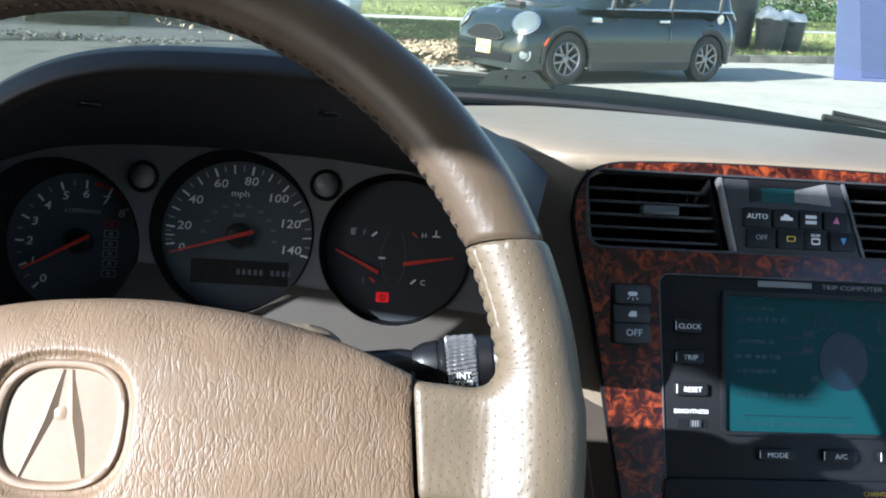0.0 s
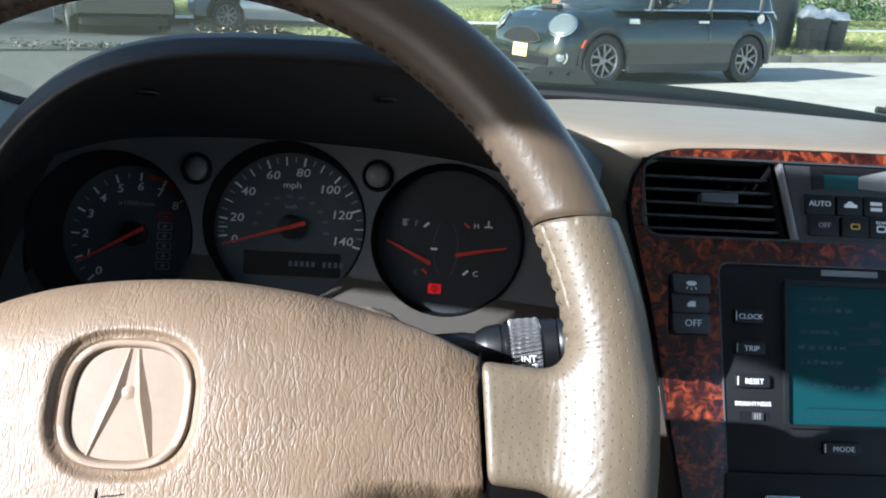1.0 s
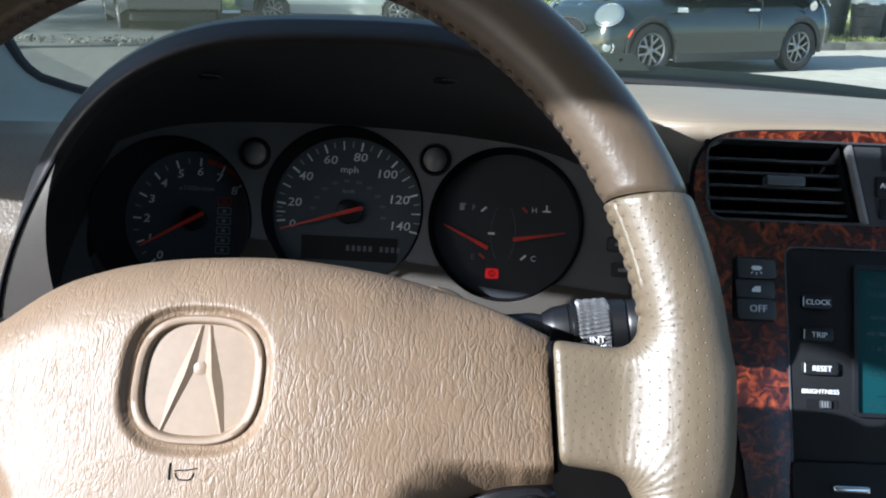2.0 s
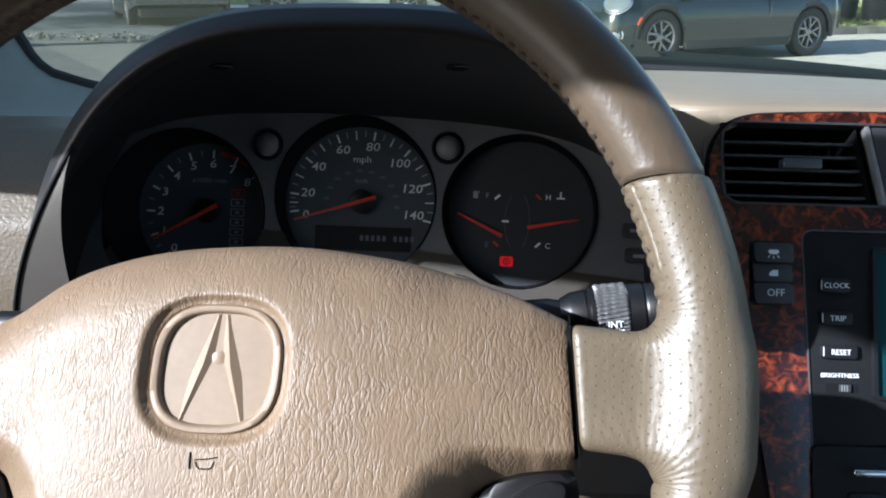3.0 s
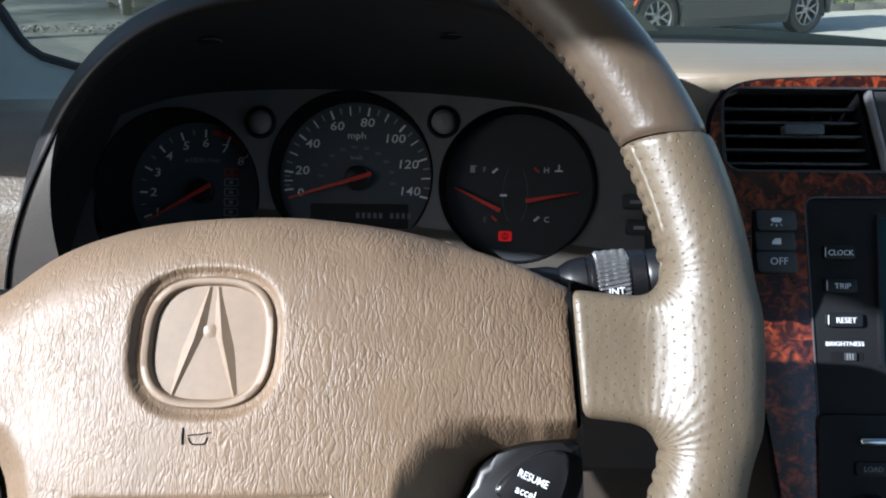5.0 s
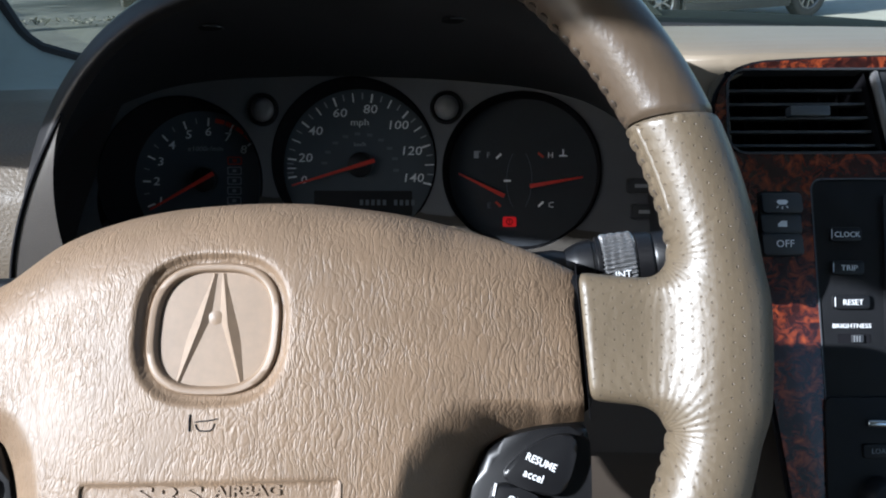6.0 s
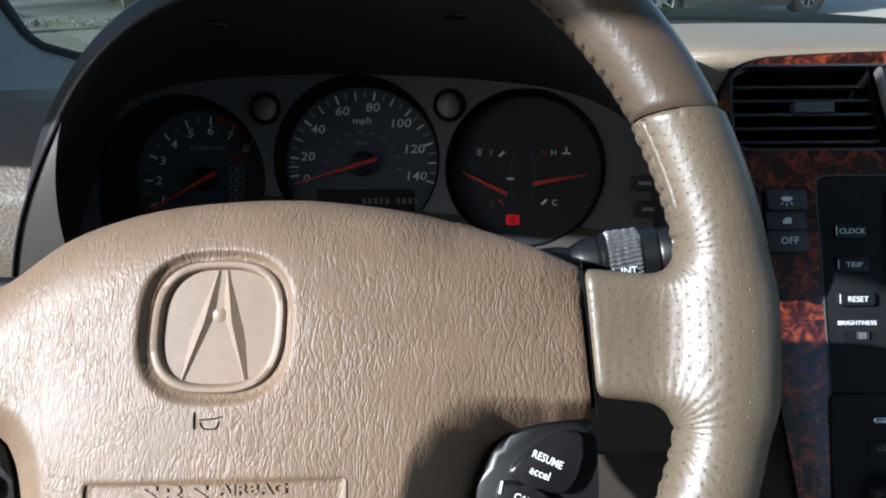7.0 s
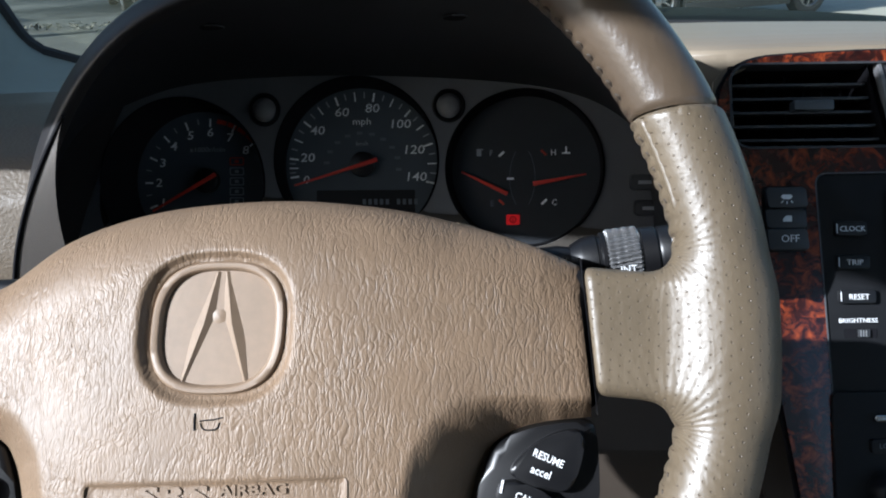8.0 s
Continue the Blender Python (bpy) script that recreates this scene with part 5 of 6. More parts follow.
    for text, x0, x1, y0, y1 in (("CLOCK", 0.0240, 0.0440, -0.0035, 0.0055), ("TRIP", 0.0245, 0.0450, -0.0250, -0.0160), ("RESET", 0.0250, 0.0480, -0.0470, -0.0380), ("MODE", 0.0850, 0.1110, -0.0900, -0.0815), ("A/C", 0.1320, 0.1570, -0.0900, -0.0815), ("", 0.1740, 0.1990, -0.0900, -0.0815)):
        button(t, x0, x1, y0, y1, z=0.0065, mat=BLACK, label="small black key with white print")
        if text:
            lettering(text, 0.0050, INK, t, pose((x0 + x1) / 2 + 0.0006, (y0 + y1) / 2 - 0.0004, 0.0067), squeeze=0.98 if len(text) > 4 else 1.08)
        part("key_line", box(x0 + 0.0005, x0 + 0.0010, y0 + 0.0015, y1 - 0.0015, 0.0065, 0.0067), INK, t, smooth=False)
    lettering("BRIGHTNESS", 0.0040, INK, t, pose(0.0375, -0.0580, 0.0032), squeeze=1.1)
    part("slider_slot", plate(rounded(0.0280, 0.0490, -0.0690, -0.0630, 0.001, 2), 0.0005, 0.0034), DEEP, t)
    part("slider_grip", box(0.0365, 0.0440, -0.0685, -0.0635, 0.0034, 0.0052, 0.0006), SATIN, t, "ribbed brightness slider")
    for x in (0.0375, 0.0392, 0.0409):
        part("slider_rib", box(x, x + 0.0007, -0.068, -0.064, 0.0052, 0.0057), SILVER, t, smooth=False)

    a = thing("audio_unit", AT_CONSOLE, "black audio unit below the trip computer", "car stereo")
    part("face", plate(rounded(0.0180, 0.2560, -0.194, -0.1030, 0.004, 4), 0.0032, 0.0065, 0.001), BLACK, a)
    part("chrome_lever", box(0.042, 0.066, -0.1215, -0.1165, 0.0065, 0.0125, 0.002, 3), CHROME, a, "small chrome lever")
    button(a, 0.040, 0.062, -0.1410, -0.1320, z=0.0090, mat=BLACK, label="black key")
    lettering("LOAD", 0.0046, FAINT2, a, pose(0.051, -0.1365, 0.0092))
    lettering("CHANGER", 0.0046, YELLOWINK, a, pose(0.172, -0.1115, 0.0067))
    part("volume_knob", lathe([(0.0, 0.016), (0.010, 0.0155), (0.012, 0.013), (0.013, 0.0)], 32), BLACK, a, m=pose(0.050, -0.165, 0.0065))


SLATE = material("slate_grey_plastic", (0.075, 0.082, 0.090), 0.35, vary=0.08, grain=120)
CHEEKGREY = material("pale_grey_plastic", (0.20, 0.20, 0.205), 0.35, vary=0.2, grain=90)
FAINTLOGO = material("pale_grey_print", (0.20, 0.215, 0.22), 0.5, vary=0.04)
FAINT2 = material("mid_grey_print", (0.22, 0.24, 0.25), 0.5, vary=0.04)


def cowl():
    c = thing("wiper_cowl", Matrix.Identity(4), "black plastic cowl below the windscreen with wiper pivots", "cowl", kind="structure")
    rise = lambda x: 0.967 - (0.095 if x > 0.15 else 0.20) * (x - 0.15) ** 2
    part("cowl_panel", sheet(lambda u, v: ((x := LEFT + (RIGHT - LEFT) * u), 0.80 + 0.20 * v + 0.06 * (1 - (2 * u - 1) ** 2), rise(x) - 0.03 * (1 - v) ** 2), 40, 8), COWL, c)
    part("cowl_seal", tube([((x := LEFT + (RIGHT - LEFT) * k / 30), 0.825 + 0.06 * (1 - (2 * k / 30 - 1) ** 2), rise(x) - 0.0085) for k in range(31)], 0.0055, 8), RUBBER, c, "black rubber seal below the glass")
    holes = [disc(-0.012, 0.002, 0.0032, 14), disc(0.014, 0.002, 0.0032, 14)]
    part("wiper_mount", filled([[(-0.056, -0.012), (0.056, -0.012), (0.030, 0.012), (-0.034, 0.012)]] + holes, 0, 0.006), MOUNT, c, "grey wiper mount with two holes", m=pose(0.283, 1.0, 0.972, 80))
    w = thing("windscreen_wiper", Matrix.Identity(4), "black windscreen wiper resting along the cowl", "wiper")
    part("blade", tube([(0.76 + 0.12 * i, 1.0, rise(0.76 + 0.12 * i) + 0.008) for i in range(4)], 0.005, 8), RUBBER, w)
    part("arm", tube([(0.78 + 0.08 * i, 1.01, rise(0.78 + 0.08 * i) + 0.016 - 0.002 * i) for i in range(5)], 0.004, 8), RUBBER, w)
    part("arm", tube([(0.16 + 0.05 * i, 1.0, 0.978 - 0.002 * i) for i in range(4)], 0.004, 8), RUBBER, w)


LCDDIM = material("dim_teal_display", (0.008, 0.055, 0.062), 0.3, vary=0.05, grain=12, emit=0.01)
COWL = material("grey_green_cowl", (0.007, 0.010, 0.009), 0.85, vary=0.15, grain=20, spec=0.1)
MOUNT = material("grey_mount", (0.013, 0.017, 0.016), 0.5, vary=0.1, grain=20)


shell(), dashboard(), binnacle(), instruments(), steering_wheel(), wiper_stalk(), console(), cowl()


# ---- outside: street, verge, lawn ----
ROAD = material("pale_concrete_street", (0.37, 0.355, 0.31), 0.92, vary=0.16, grain=5, bump=0.5, bump_scale=60)
KERB = material("kerb_concrete", (0.20, 0.19, 0.165), 0.9, vary=0.18, grain=8, bump=0.4, bump_scale=50)
WALK = material("pavement_concrete", (0.50, 0.48, 0.44), 0.9, vary=0.12, grain=5, bump=0.3, bump_scale=50)
TURF = material("lawn_soil", (0.12, 0.16, 0.045), 0.95, vary=0.35, grain=4, second=(0.11, 0.12, 0.045), bump=0.6, bump_scale=40)
BLADE = material("grass_blades", (0.20, 0.235, 0.075), 0.7, vary=0.35, grain=9, second=(0.24, 0.26, 0.10))
LEAF = material("tree_leaves", (0.055, 0.115, 0.022), 0.6, vary=0.4, grain=3, second=(0.09, 0.12, 0.03))
HEDGE = material("hedge_leaves", (0.04, 0.085, 0.022), 0.65, vary=0.4, grain=4)
DRY = material("dry_leaves", (0.38, 0.30, 0.20), 0.85, vary=0.4, grain=9, second=(0.24, 0.17, 0.10))
BARK = material("brown_bark", (0.20, 0.105, 0.062), 0.95, vary=0.3, grain=14, bump=0.8, bump_scale=30, stretch=(1, 1, 0.25))
BIN = material("dark_bin_plastic", (0.055, 0.057, 0.060), 0.5, vary=0.15, grain=5)
BAG = material("pale_rubbish_bag", (0.60, 0.61, 0.62), 0.40, vary=0.15, grain=12, bump=0.8, bump_scale=30)
rnd = random.Random(7)
KERB_AT, KERB_WAY = Vector((5.98, 15.2, 0)), Vector((2.55, 1.11, 0)).normalized()
KERB_OUT = Vector((-KERB_WAY.y, KERB_WAY.x, 0))


def along(s, d, z=0.0):
    p = KERB_AT + KERB_WAY * s + KERB_OUT * d
    return (p.x, p.y, z)


def strip(name, mat, s0, s1, d0, d1, z0, z1, ns, nd, label, category, wave=0.0):
    def f(u, v):
        d = d0 + (d1 - d0) * v
        return along(s0 + (s1 - s0) * u, d, z0 + (z1 - z0) * v + wave * noise.noise((u * 40, d * 0.4, 3)))
    return tagged(part(name, sheet(f, ns, nd), mat), label, category, kind="structure")


tagged(part("ground", sheet(lambda u, v: (-900 + 1800 * u, -900 + 1800 * v, 0), 6, 6), ROAD), "pale worn concrete street in full sun", "ground", kind="structure")
for i in range(27):
    s = -7.5 + 2.0 * i
    k = thing("kerbstone", Matrix.Translation(along(s, 0)) @ pose(0, 0, 0, 0, 0, math.degrees(math.atan2(KERB_WAY.y, KERB_WAY.x))), "grey concrete kerbstone along the street", "kerb", "kerbstones", "structure")
    part("stone", box(0.006, 1.994, 0, 0.16, -0.05, 0.135 + 0.004 * rnd.uniform(-1, 1), 0.02), KERB, k)
strip("verge", TURF, -7.5, 48, 0.165, 9.0, 0.12, 0.16, 60, 10, "sunlit grass verge with worn patches", "grass verge", 0.03)
strip("pavement", WALK, -9.5, 48, 9.0, 10.6, 0.165, 0.165, 50, 2, "pale concrete pavement between the lawns", "pavement")
strip("lawn", TURF, -9.5, 160, 10.6, 120.0, 0.16, 0.5, 60, 20, "green lawn behind the pavement", "lawn", 0.05)


def blades(name, spots, label, mat, h0, h1, w):
    """Many thin upright blades as one object."""
    verts, faces = [], []
    for x, y, z in spots:
        a, h = rnd.uniform(0, math.tau), rnd.uniform(h0, h1)
        dx, dy = math.cos(a) * w, math.sin(a) * w
        lx, ly = rnd.uniform(-0.6, 0.6) * h, rnd.uniform(-0.6, 0.6) * h
        n = len(verts)
        verts += [(x - dx, y - dy, z), (x + dx, y + dy, z), (x + lx, y + ly, z + h)]
        faces.append((n, n + 1, n + 2))
    mesh = bpy.data.meshes.new(name)
    mesh.from_pydata(verts, [], faces)
    return tagged(link(name, mesh, mat, smooth=False), label, "grass", kind="stuff")


blades("grass", [along(rnd.uniform(-7.4, 14), rnd.uniform(0.2, 8.9) ** 1.0, 0.11) for _ in range(60000)], "short sunlit grass on the verge", BLADE, 0.04, 0.11, 0.012)
blades("lawn_grass", [along(rnd.uniform(-9.4, 30), rnd.uniform(10.7, 28), 0.15) for _ in range(50000)], "green lawn grass in patchy shade", BLADE, 0.05, 0.13, 0.02)


def scatter_leaves(name, spots, size, mat, label, category, lift=0.02):
    verts, faces = [], []
    for x, y, z in spots:
        m = Euler((rnd.uniform(-0.9, 0.9), rnd.uniform(-0.9, 0.9), rnd.uniform(0, 6.3))).to_matrix()
        s = size * rnd.uniform(0.6, 1.3)
        n = len(verts)
        for px, py in ((-1, 0), (0, -0.55), (1, 0), (0, 0.55)):
            v = m @ Vector((px * s, py * s, 0.15 * s * abs(px)))
            verts.append((x + v.x, y + v.y, z + v.z + lift))
        faces.append((n, n + 1, n + 2, n + 3))
    mesh = bpy.data.meshes.new(name)
    mesh.from_pydata(verts, [], faces)
    ob = link(name, mesh, mat, smooth=False)
    return tagged(ob, label, category, kind="stuff") if label else ob


scatter_leaves("leaf_litter", [along(rnd.uniform(-7.6, -4.2), rnd.gauss(0.1, 0.6), 0.01 + 0.14 * (rnd.random() > 0.4)) for _ in range(8000)], 0.05, DRY, "dry brown leaves gathered along the kerb", "fallen leaves")
scatter_leaves("verge_leaves", [along(rnd.uniform(-9.3, 12), rnd.uniform(0.2, 8), 0.16) for _ in range(1200)], 0.05, DRY, "scattered dry leaves on the grass", "fallen leaves")


# two ground sheets whose dark colours stand for tree shade on the street
SHADELANE = material("shade_grey_asphalt", (0.062, 0.064, 0.056), 0.92, vary=0.22, grain=4, bump=0.5, bump_scale=60)
SHADEROAD = material("shade_dark_asphalt", (0.050, 0.055, 0.054), 0.9, vary=0.25, grain=3, bump=0.5, bump_scale=60)
tagged(part("shaded_road", sheet(lambda u, v: (-40 + 38.7 * u + 0.25 * noise.noise((9 * v, 2, 1)), 12.6 + 60 * v + 0.5 * noise.noise((30 * u, 7 * v, 4)), 0.006), 60, 20), SHADEROAD), "street ground painted dark for the tree shade", "road", kind="structure")
tagged(part("shaded_lane", sheet(lambda u, v: (-30 + 27.0 * u + 0.3 * noise.noise((12 * v, 5, 1)), 3.0 + 9.8 * v, 0.004), 20, 20), SHADELANE), "lane with tree shade painted in dark grey", "road", kind="structure")
# flakes that imitate the ragged border between sunlit and shaded ground
EDGEFLAKE = material("lit_edge_flakes", (0.105, 0.105, 0.092), 0.9, vary=0.3, grain=12)
scatter_leaves("shade_edge_flakes", [(rnd.uniform(-12, -3), 12.8 + rnd.gauss(0, 0.30), 0.012 + 0.02 * abs(rnd.gauss(0, 1))) for _ in range(1000)], 0.04, EDGEFLAKE, "flakes added for the ragged lit edge of the tree shade", "debris")


def tree(x, y, trunk_r, height, crown_r, crown_z, leaves, label, seed):
    t = thing("tree", pose(x, y, 0.1), label, "tree", "street trees")
    r = random.Random(seed)
    part("trunk", tube([(0.02 * math.sin(k * 1.7), 0.02 * math.cos(k * 2.1), height * k / 6) for k in range(7)], [trunk_r * (1.25 - 0.1 * k if k == 0 else 1.0 - 0.09 * k) for k in range(7)], 14), BARK, t, "brown bark trunk")
    tips = []
    for k in range(9):
        a, up = k * 2.4, height * (0.55 + 0.05 * k)
        tip = Vector((math.cos(a) * crown_r * r.uniform(0.45, 0.9), math.sin(a) * crown_r * r.uniform(0.45, 0.9), crown_z + r.uniform(-0.35, 0.6) * crown_r))
        base = Vector((0, 0, up))
        part("limb", tube([base, base.lerp(tip, 0.5) + Vector((0, 0, 0.2)), tip], [trunk_r * 0.42, trunk_r * 0.28, trunk_r * 0.1], 8), BARK, t)
        tips.append(tip)
    spots = []
    clumps = [tip + Vector((r.gauss(0, 0.25), r.gauss(0, 0.25), r.gauss(0, 0.2))) * crown_r for tip in tips for _ in range(7)]
    for _ in range(leaves):
        c = r.choice(clumps)
        spots.append(c + Vector((r.gauss(0, 1), r.gauss(0, 1), r.gauss(0, 0.8))) * crown_r * 0.13)
    crown = scatter_leaves("crown", spots, 0.11, LEAF, "", "", 0)
    crown.parent = t
    return t


tree(3.75, 27.0, 0.26, 6.0, 3.6, 7.0, 9000, "tall street tree with a brown bare lower trunk", 3)
# the next three stand out of view, placed by where their shade should fall
tree(-17.5, 12.2, 0.25, 5.5, 3.8, 6.2, 12000, "unseen broad leafy tree added to shade the street", 5)
tree(-21.0, 16.0, 0.25, 5.5, 4.0, 6.4, 12000, "unseen broad leafy tree added for more street shade", 8)
tree(-8.2, 10.6, 0.25, 5.0, 3.2, 6.5, 14000, "unseen leafy tree added to shade the verge", 12)
tree(-6.0, 34.0, 0.22, 5.0, 3.2, 6.0, 8000, "leafy tree behind the pavement", 9)
for s, d, r in ((6.5, 17, 2.2), (11.5, 18.5, 2.6), (18, 20, 3.0), (25, 21, 3.0)):
    h = thing("hedge", Matrix.Translation(along(s, d, 0.15)), "dark green leafy hedge bush on the lawn", "bush", "hedge bushes")
    bush = scatter_leaves("foliage", [Vector((rnd.gauss(0, 0.45) * r, rnd.gauss(0, 0.4) * r, abs(rnd.gauss(0.35, 0.3)) * r)) for _ in range(3500)], 0.10, HEDGE, "", "", 0)
    bush.parent = h
    part("stems", tube([(0, 0, -0.1), (0.05, 0.02, 0.4 * r), (0.1, 0.0, 0.7 * r)], [0.08, 0.05, 0.02], 6), BARK, h)


# ---- vehicles ----
def paint(name, colour, rough=0.18):
    return material(name, colour, rough, metal=0.25, vary=0.06, grain=3, coat=1.0)


TYRE = material("tyre_rubber", (0.018, 0.018, 0.019), 0.75, vary=0.2, grain=30)
ALLOY = material("alloy", (0.30, 0.30, 0.31), 0.3, metal=0.85, vary=0.06, grain=20)
LENS = material("headlamp_glass", (0.11, 0.13, 0.135), 0.16, metal=0.1, vary=0.08, grain=20, coat=1.0)
AMBER = material("amber_lens", (0.42, 0.07, 0.02), 0.25, vary=0.08, grain=20)
PLATE = material("yellow_plate", (0.75, 0.58, 0.12), 0.5, vary=0.06, grain=20, second=(0.78, 0.72, 0.40))
TRIM = material("black_car_trim", (0.022, 0.023, 0.024), 0.6, vary=0.15, grain=20)


def lerp_table(table, x):
    for (x0, *a), (x1, *b) in zip(table, table[1:]):
        if x0 <= x <= x1:
            f = (x - x0) / (x1 - x0)
            f = f * f * (3 - 2 * f)
            return [p + (q - p) * f for p, q in zip(a, b)]
    return list(table[-1][1:]) if x > table[-1][0] else list(table[0][1:])


def road_wheel(car, x, y, r, side, spokes):
    w = part("wheel", lathe([(r * 0.66, -0.09), (r * 0.9, -0.095), (r * 0.985, -0.075), (r, -0.04), (r, 0.04), (r * 0.985, 0.075), (r * 0.9, 0.092), (r * 0.70, 0.085), (r * 0.66, 0.075)], 44), TYRE, car, "black tyre on an alloy wheel", m=Matrix.Translation((x, y, r)) @ pose(0, 0, 0, -90 * side))
    part("rim", lathe([(r * 0.665, 0.078), (r * 0.64, 0.083), (r * 0.60, 0.07), (r * 0.58, -0.05)], 44), ALLOY, w, "silver alloy rim")
    part("brake_disc", lathe([(r * 0.60, 0.0), (0.0, 0.0)], 32), TRIM, w)
    part("hub", lathe([(0.0, 0.07), (r * 0.10, 0.068), (r * 0.16, 0.055), (r * 0.17, 0.02)], 24), ALLOY, w)
    for k in range(spokes):
        for off in (-0.035, 0.035):
            part("spoke", plate([(r * 0.1, off - 0.012), (r * 0.62, off * 1.6 - 0.014), (r * 0.62, off * 1.6 + 0.014), (r * 0.1, off + 0.012)], 0.03, 0.062, 0.006), ALLOY, w, m=pose(0, 0, 0, 0, 0, 360 * k / spokes))
    return w


def parked_car(m, body_mat, label, length, width, axles, r, side_table, house_table):
    """A car whose front points along its own +x. side_table: x, half width, sill height, shoulder height."""
    car = thing("parked_car", m, label, "car", "parked cars")

    def skin(u, v):
        x = -length / 2 + length * u
        hw, lo, hi = lerp_table(side_table, x)
        a = math.pi * (v - 0.5) * 1.0
        s, c = math.sin(a), math.cos(a)
        y = -hw * math.copysign(abs(s) ** 0.42, s)
        f = abs(c) ** 0.50
        z = lo + (hi - lo) * f
        bulge = 1 - 0.06 * ((z - 0.55) / 0.45) ** 2
        return (x, y * bulge, z)

    bm = sheet(skin, 110, 60)
    bmesh.ops.delete(bm, geom=[f for f in bm.faces if abs((c := f.calc_center_median()).y) > width * 0.26 and any((c.x - ax) ** 2 + (c.z - r) ** 2 < (r * 1.13) ** 2 for ax in axles)], context="FACES")
    end_caps = [[v for v in bm.verts if abs(v.co.x - sx * length / 2) < 1e-5] for sx in (-1, 1)]
    for cap in end_caps:
        bmesh.ops.contextual_create(bm, geom=cap)
    part("body", bm, body_mat, car, sharp=50)
    part("underside", box(-length / 2 + 0.15, length / 2 - 0.15, -width * 0.40, width * 0.40, 0.18, 0.34, 0.03), TRIM, car)

    def cabin(u, v):
        x0, x1 = house_table[0][0], house_table[-1][0]
        x = x0 + (x1 - x0) * u
        hw, lo, hi = lerp_table(house_table, x)
        a = math.pi * (v - 0.5)
        s, c = math.sin(a), math.cos(a)
        f = abs(c) ** 0.45
        return (x, -hw * math.copysign(abs(s) ** 0.4, s) * (1 - 0.16 * f), lo + (hi - lo) * f)

    part("windows", sheet(cabin, 60, 40), GLASS_DARK, car, "dark reflecting window glass")
    x0, x1 = house_table[0][0], house_table[-1][0]
    xa, xb = house_table[1][0], house_table[-2][0]
    part("roof", sheet(lambda u, v: ((x := xa + (xb - xa) * u), (w := (2 * v - 1)) * (lerp_table(house_table, x)[0] * 0.86), lerp_table(house_table, x)[2] + 0.012 - 0.05 * w ** 4), 24, 16), body_mat, car)
    for s in (-1, 1):
        for x in (xb - 0.05, (xa + xb) / 2, xa + 0.12):
            hw, lo, hi = lerp_table(house_table, x)
            part("pillar", tube([(x + 0.10, s * hw * 1.0, lo - 0.02), (x, s * hw * 0.93, (lo + hi) / 2), (x - 0.05, s * hw * 0.84, hi)], 0.035, 8), TRIM, car)
        hw, lo, hi = lerp_table(side_table, 0)
        part("waist_strip", tube([(x, s * lerp_table(side_table, x)[0] * 0.945, lerp_table(side_table, x)[2] - 0.055) for x in np.linspace(xa - 0.25, xb + 0.15, 14)], 0.011, 6), CHROME, car, "bright waist strip")
        part("door_handle", box(-0.09, 0.09, -0.015, 0.015, -0.018, 0.018, 0.01), CHROME, car, "chrome door handle", m=pose(-0.32, s * hw * 0.985, hi - 0.19))
        part("door_gap", tube([(-0.42, s * hw * 0.965, lo + 0.12), (-0.46, s * (hw + 0.004), lo + 0.4), (-0.48, s * hw * 0.95, hi - 0.08)], 0.006, 5), TRIM, car)
        part("mirror", box(-0.09, 0.07, -0.10, 0.10, -0.07, 0.07, 0.045, 3), body_mat, car, "door mirror", m=pose(xb - 0.28, s * (width / 2 + 0.07), hi + 0.09))
        part("mirror_foot", tube([(xb - 0.26, s * hw * 0.9, hi - 0.03), (xb - 0.27, s * (width / 2 + 0.05), hi + 0.04)], 0.022, 6), TRIM, car)
        part("sill", box(axles[1] + r * 1.2, axles[0] - r * 1.2, -0.03, 0.03, 0.16, 0.27, 0.015), TRIM, car, m=pose(0, s * (hw - 0.045), 0))
        for ax in axles:
            bm = sheet(lambda u, v: (ax + r * (1.08 + 0.22 * v) * math.cos(math.pi * (1.1 * u - 0.05)), s * (width / 2 - 0.055 + 0.035 * math.sin(math.pi * (0.25 + 0.5 * v))), r + r * (1.08 + 0.22 * v) * math.sin(math.pi * (1.1 * u - 0.05))), 30, 5)
            part("arch_trim", bm, TRIM, car, "dark wheel-arch trim")
            part("arch_liner", sheet(lambda u, v: (ax + r * 1.14 * math.cos(math.pi * u), s * (width / 2 - 0.05 - 0.3 * v), r + r * 1.14 * math.sin(math.pi * u)), 20, 2), RUBBER, car)
            road_wheel(car, ax, s * (width / 2 - 0.115), r, s, 5)
    return car


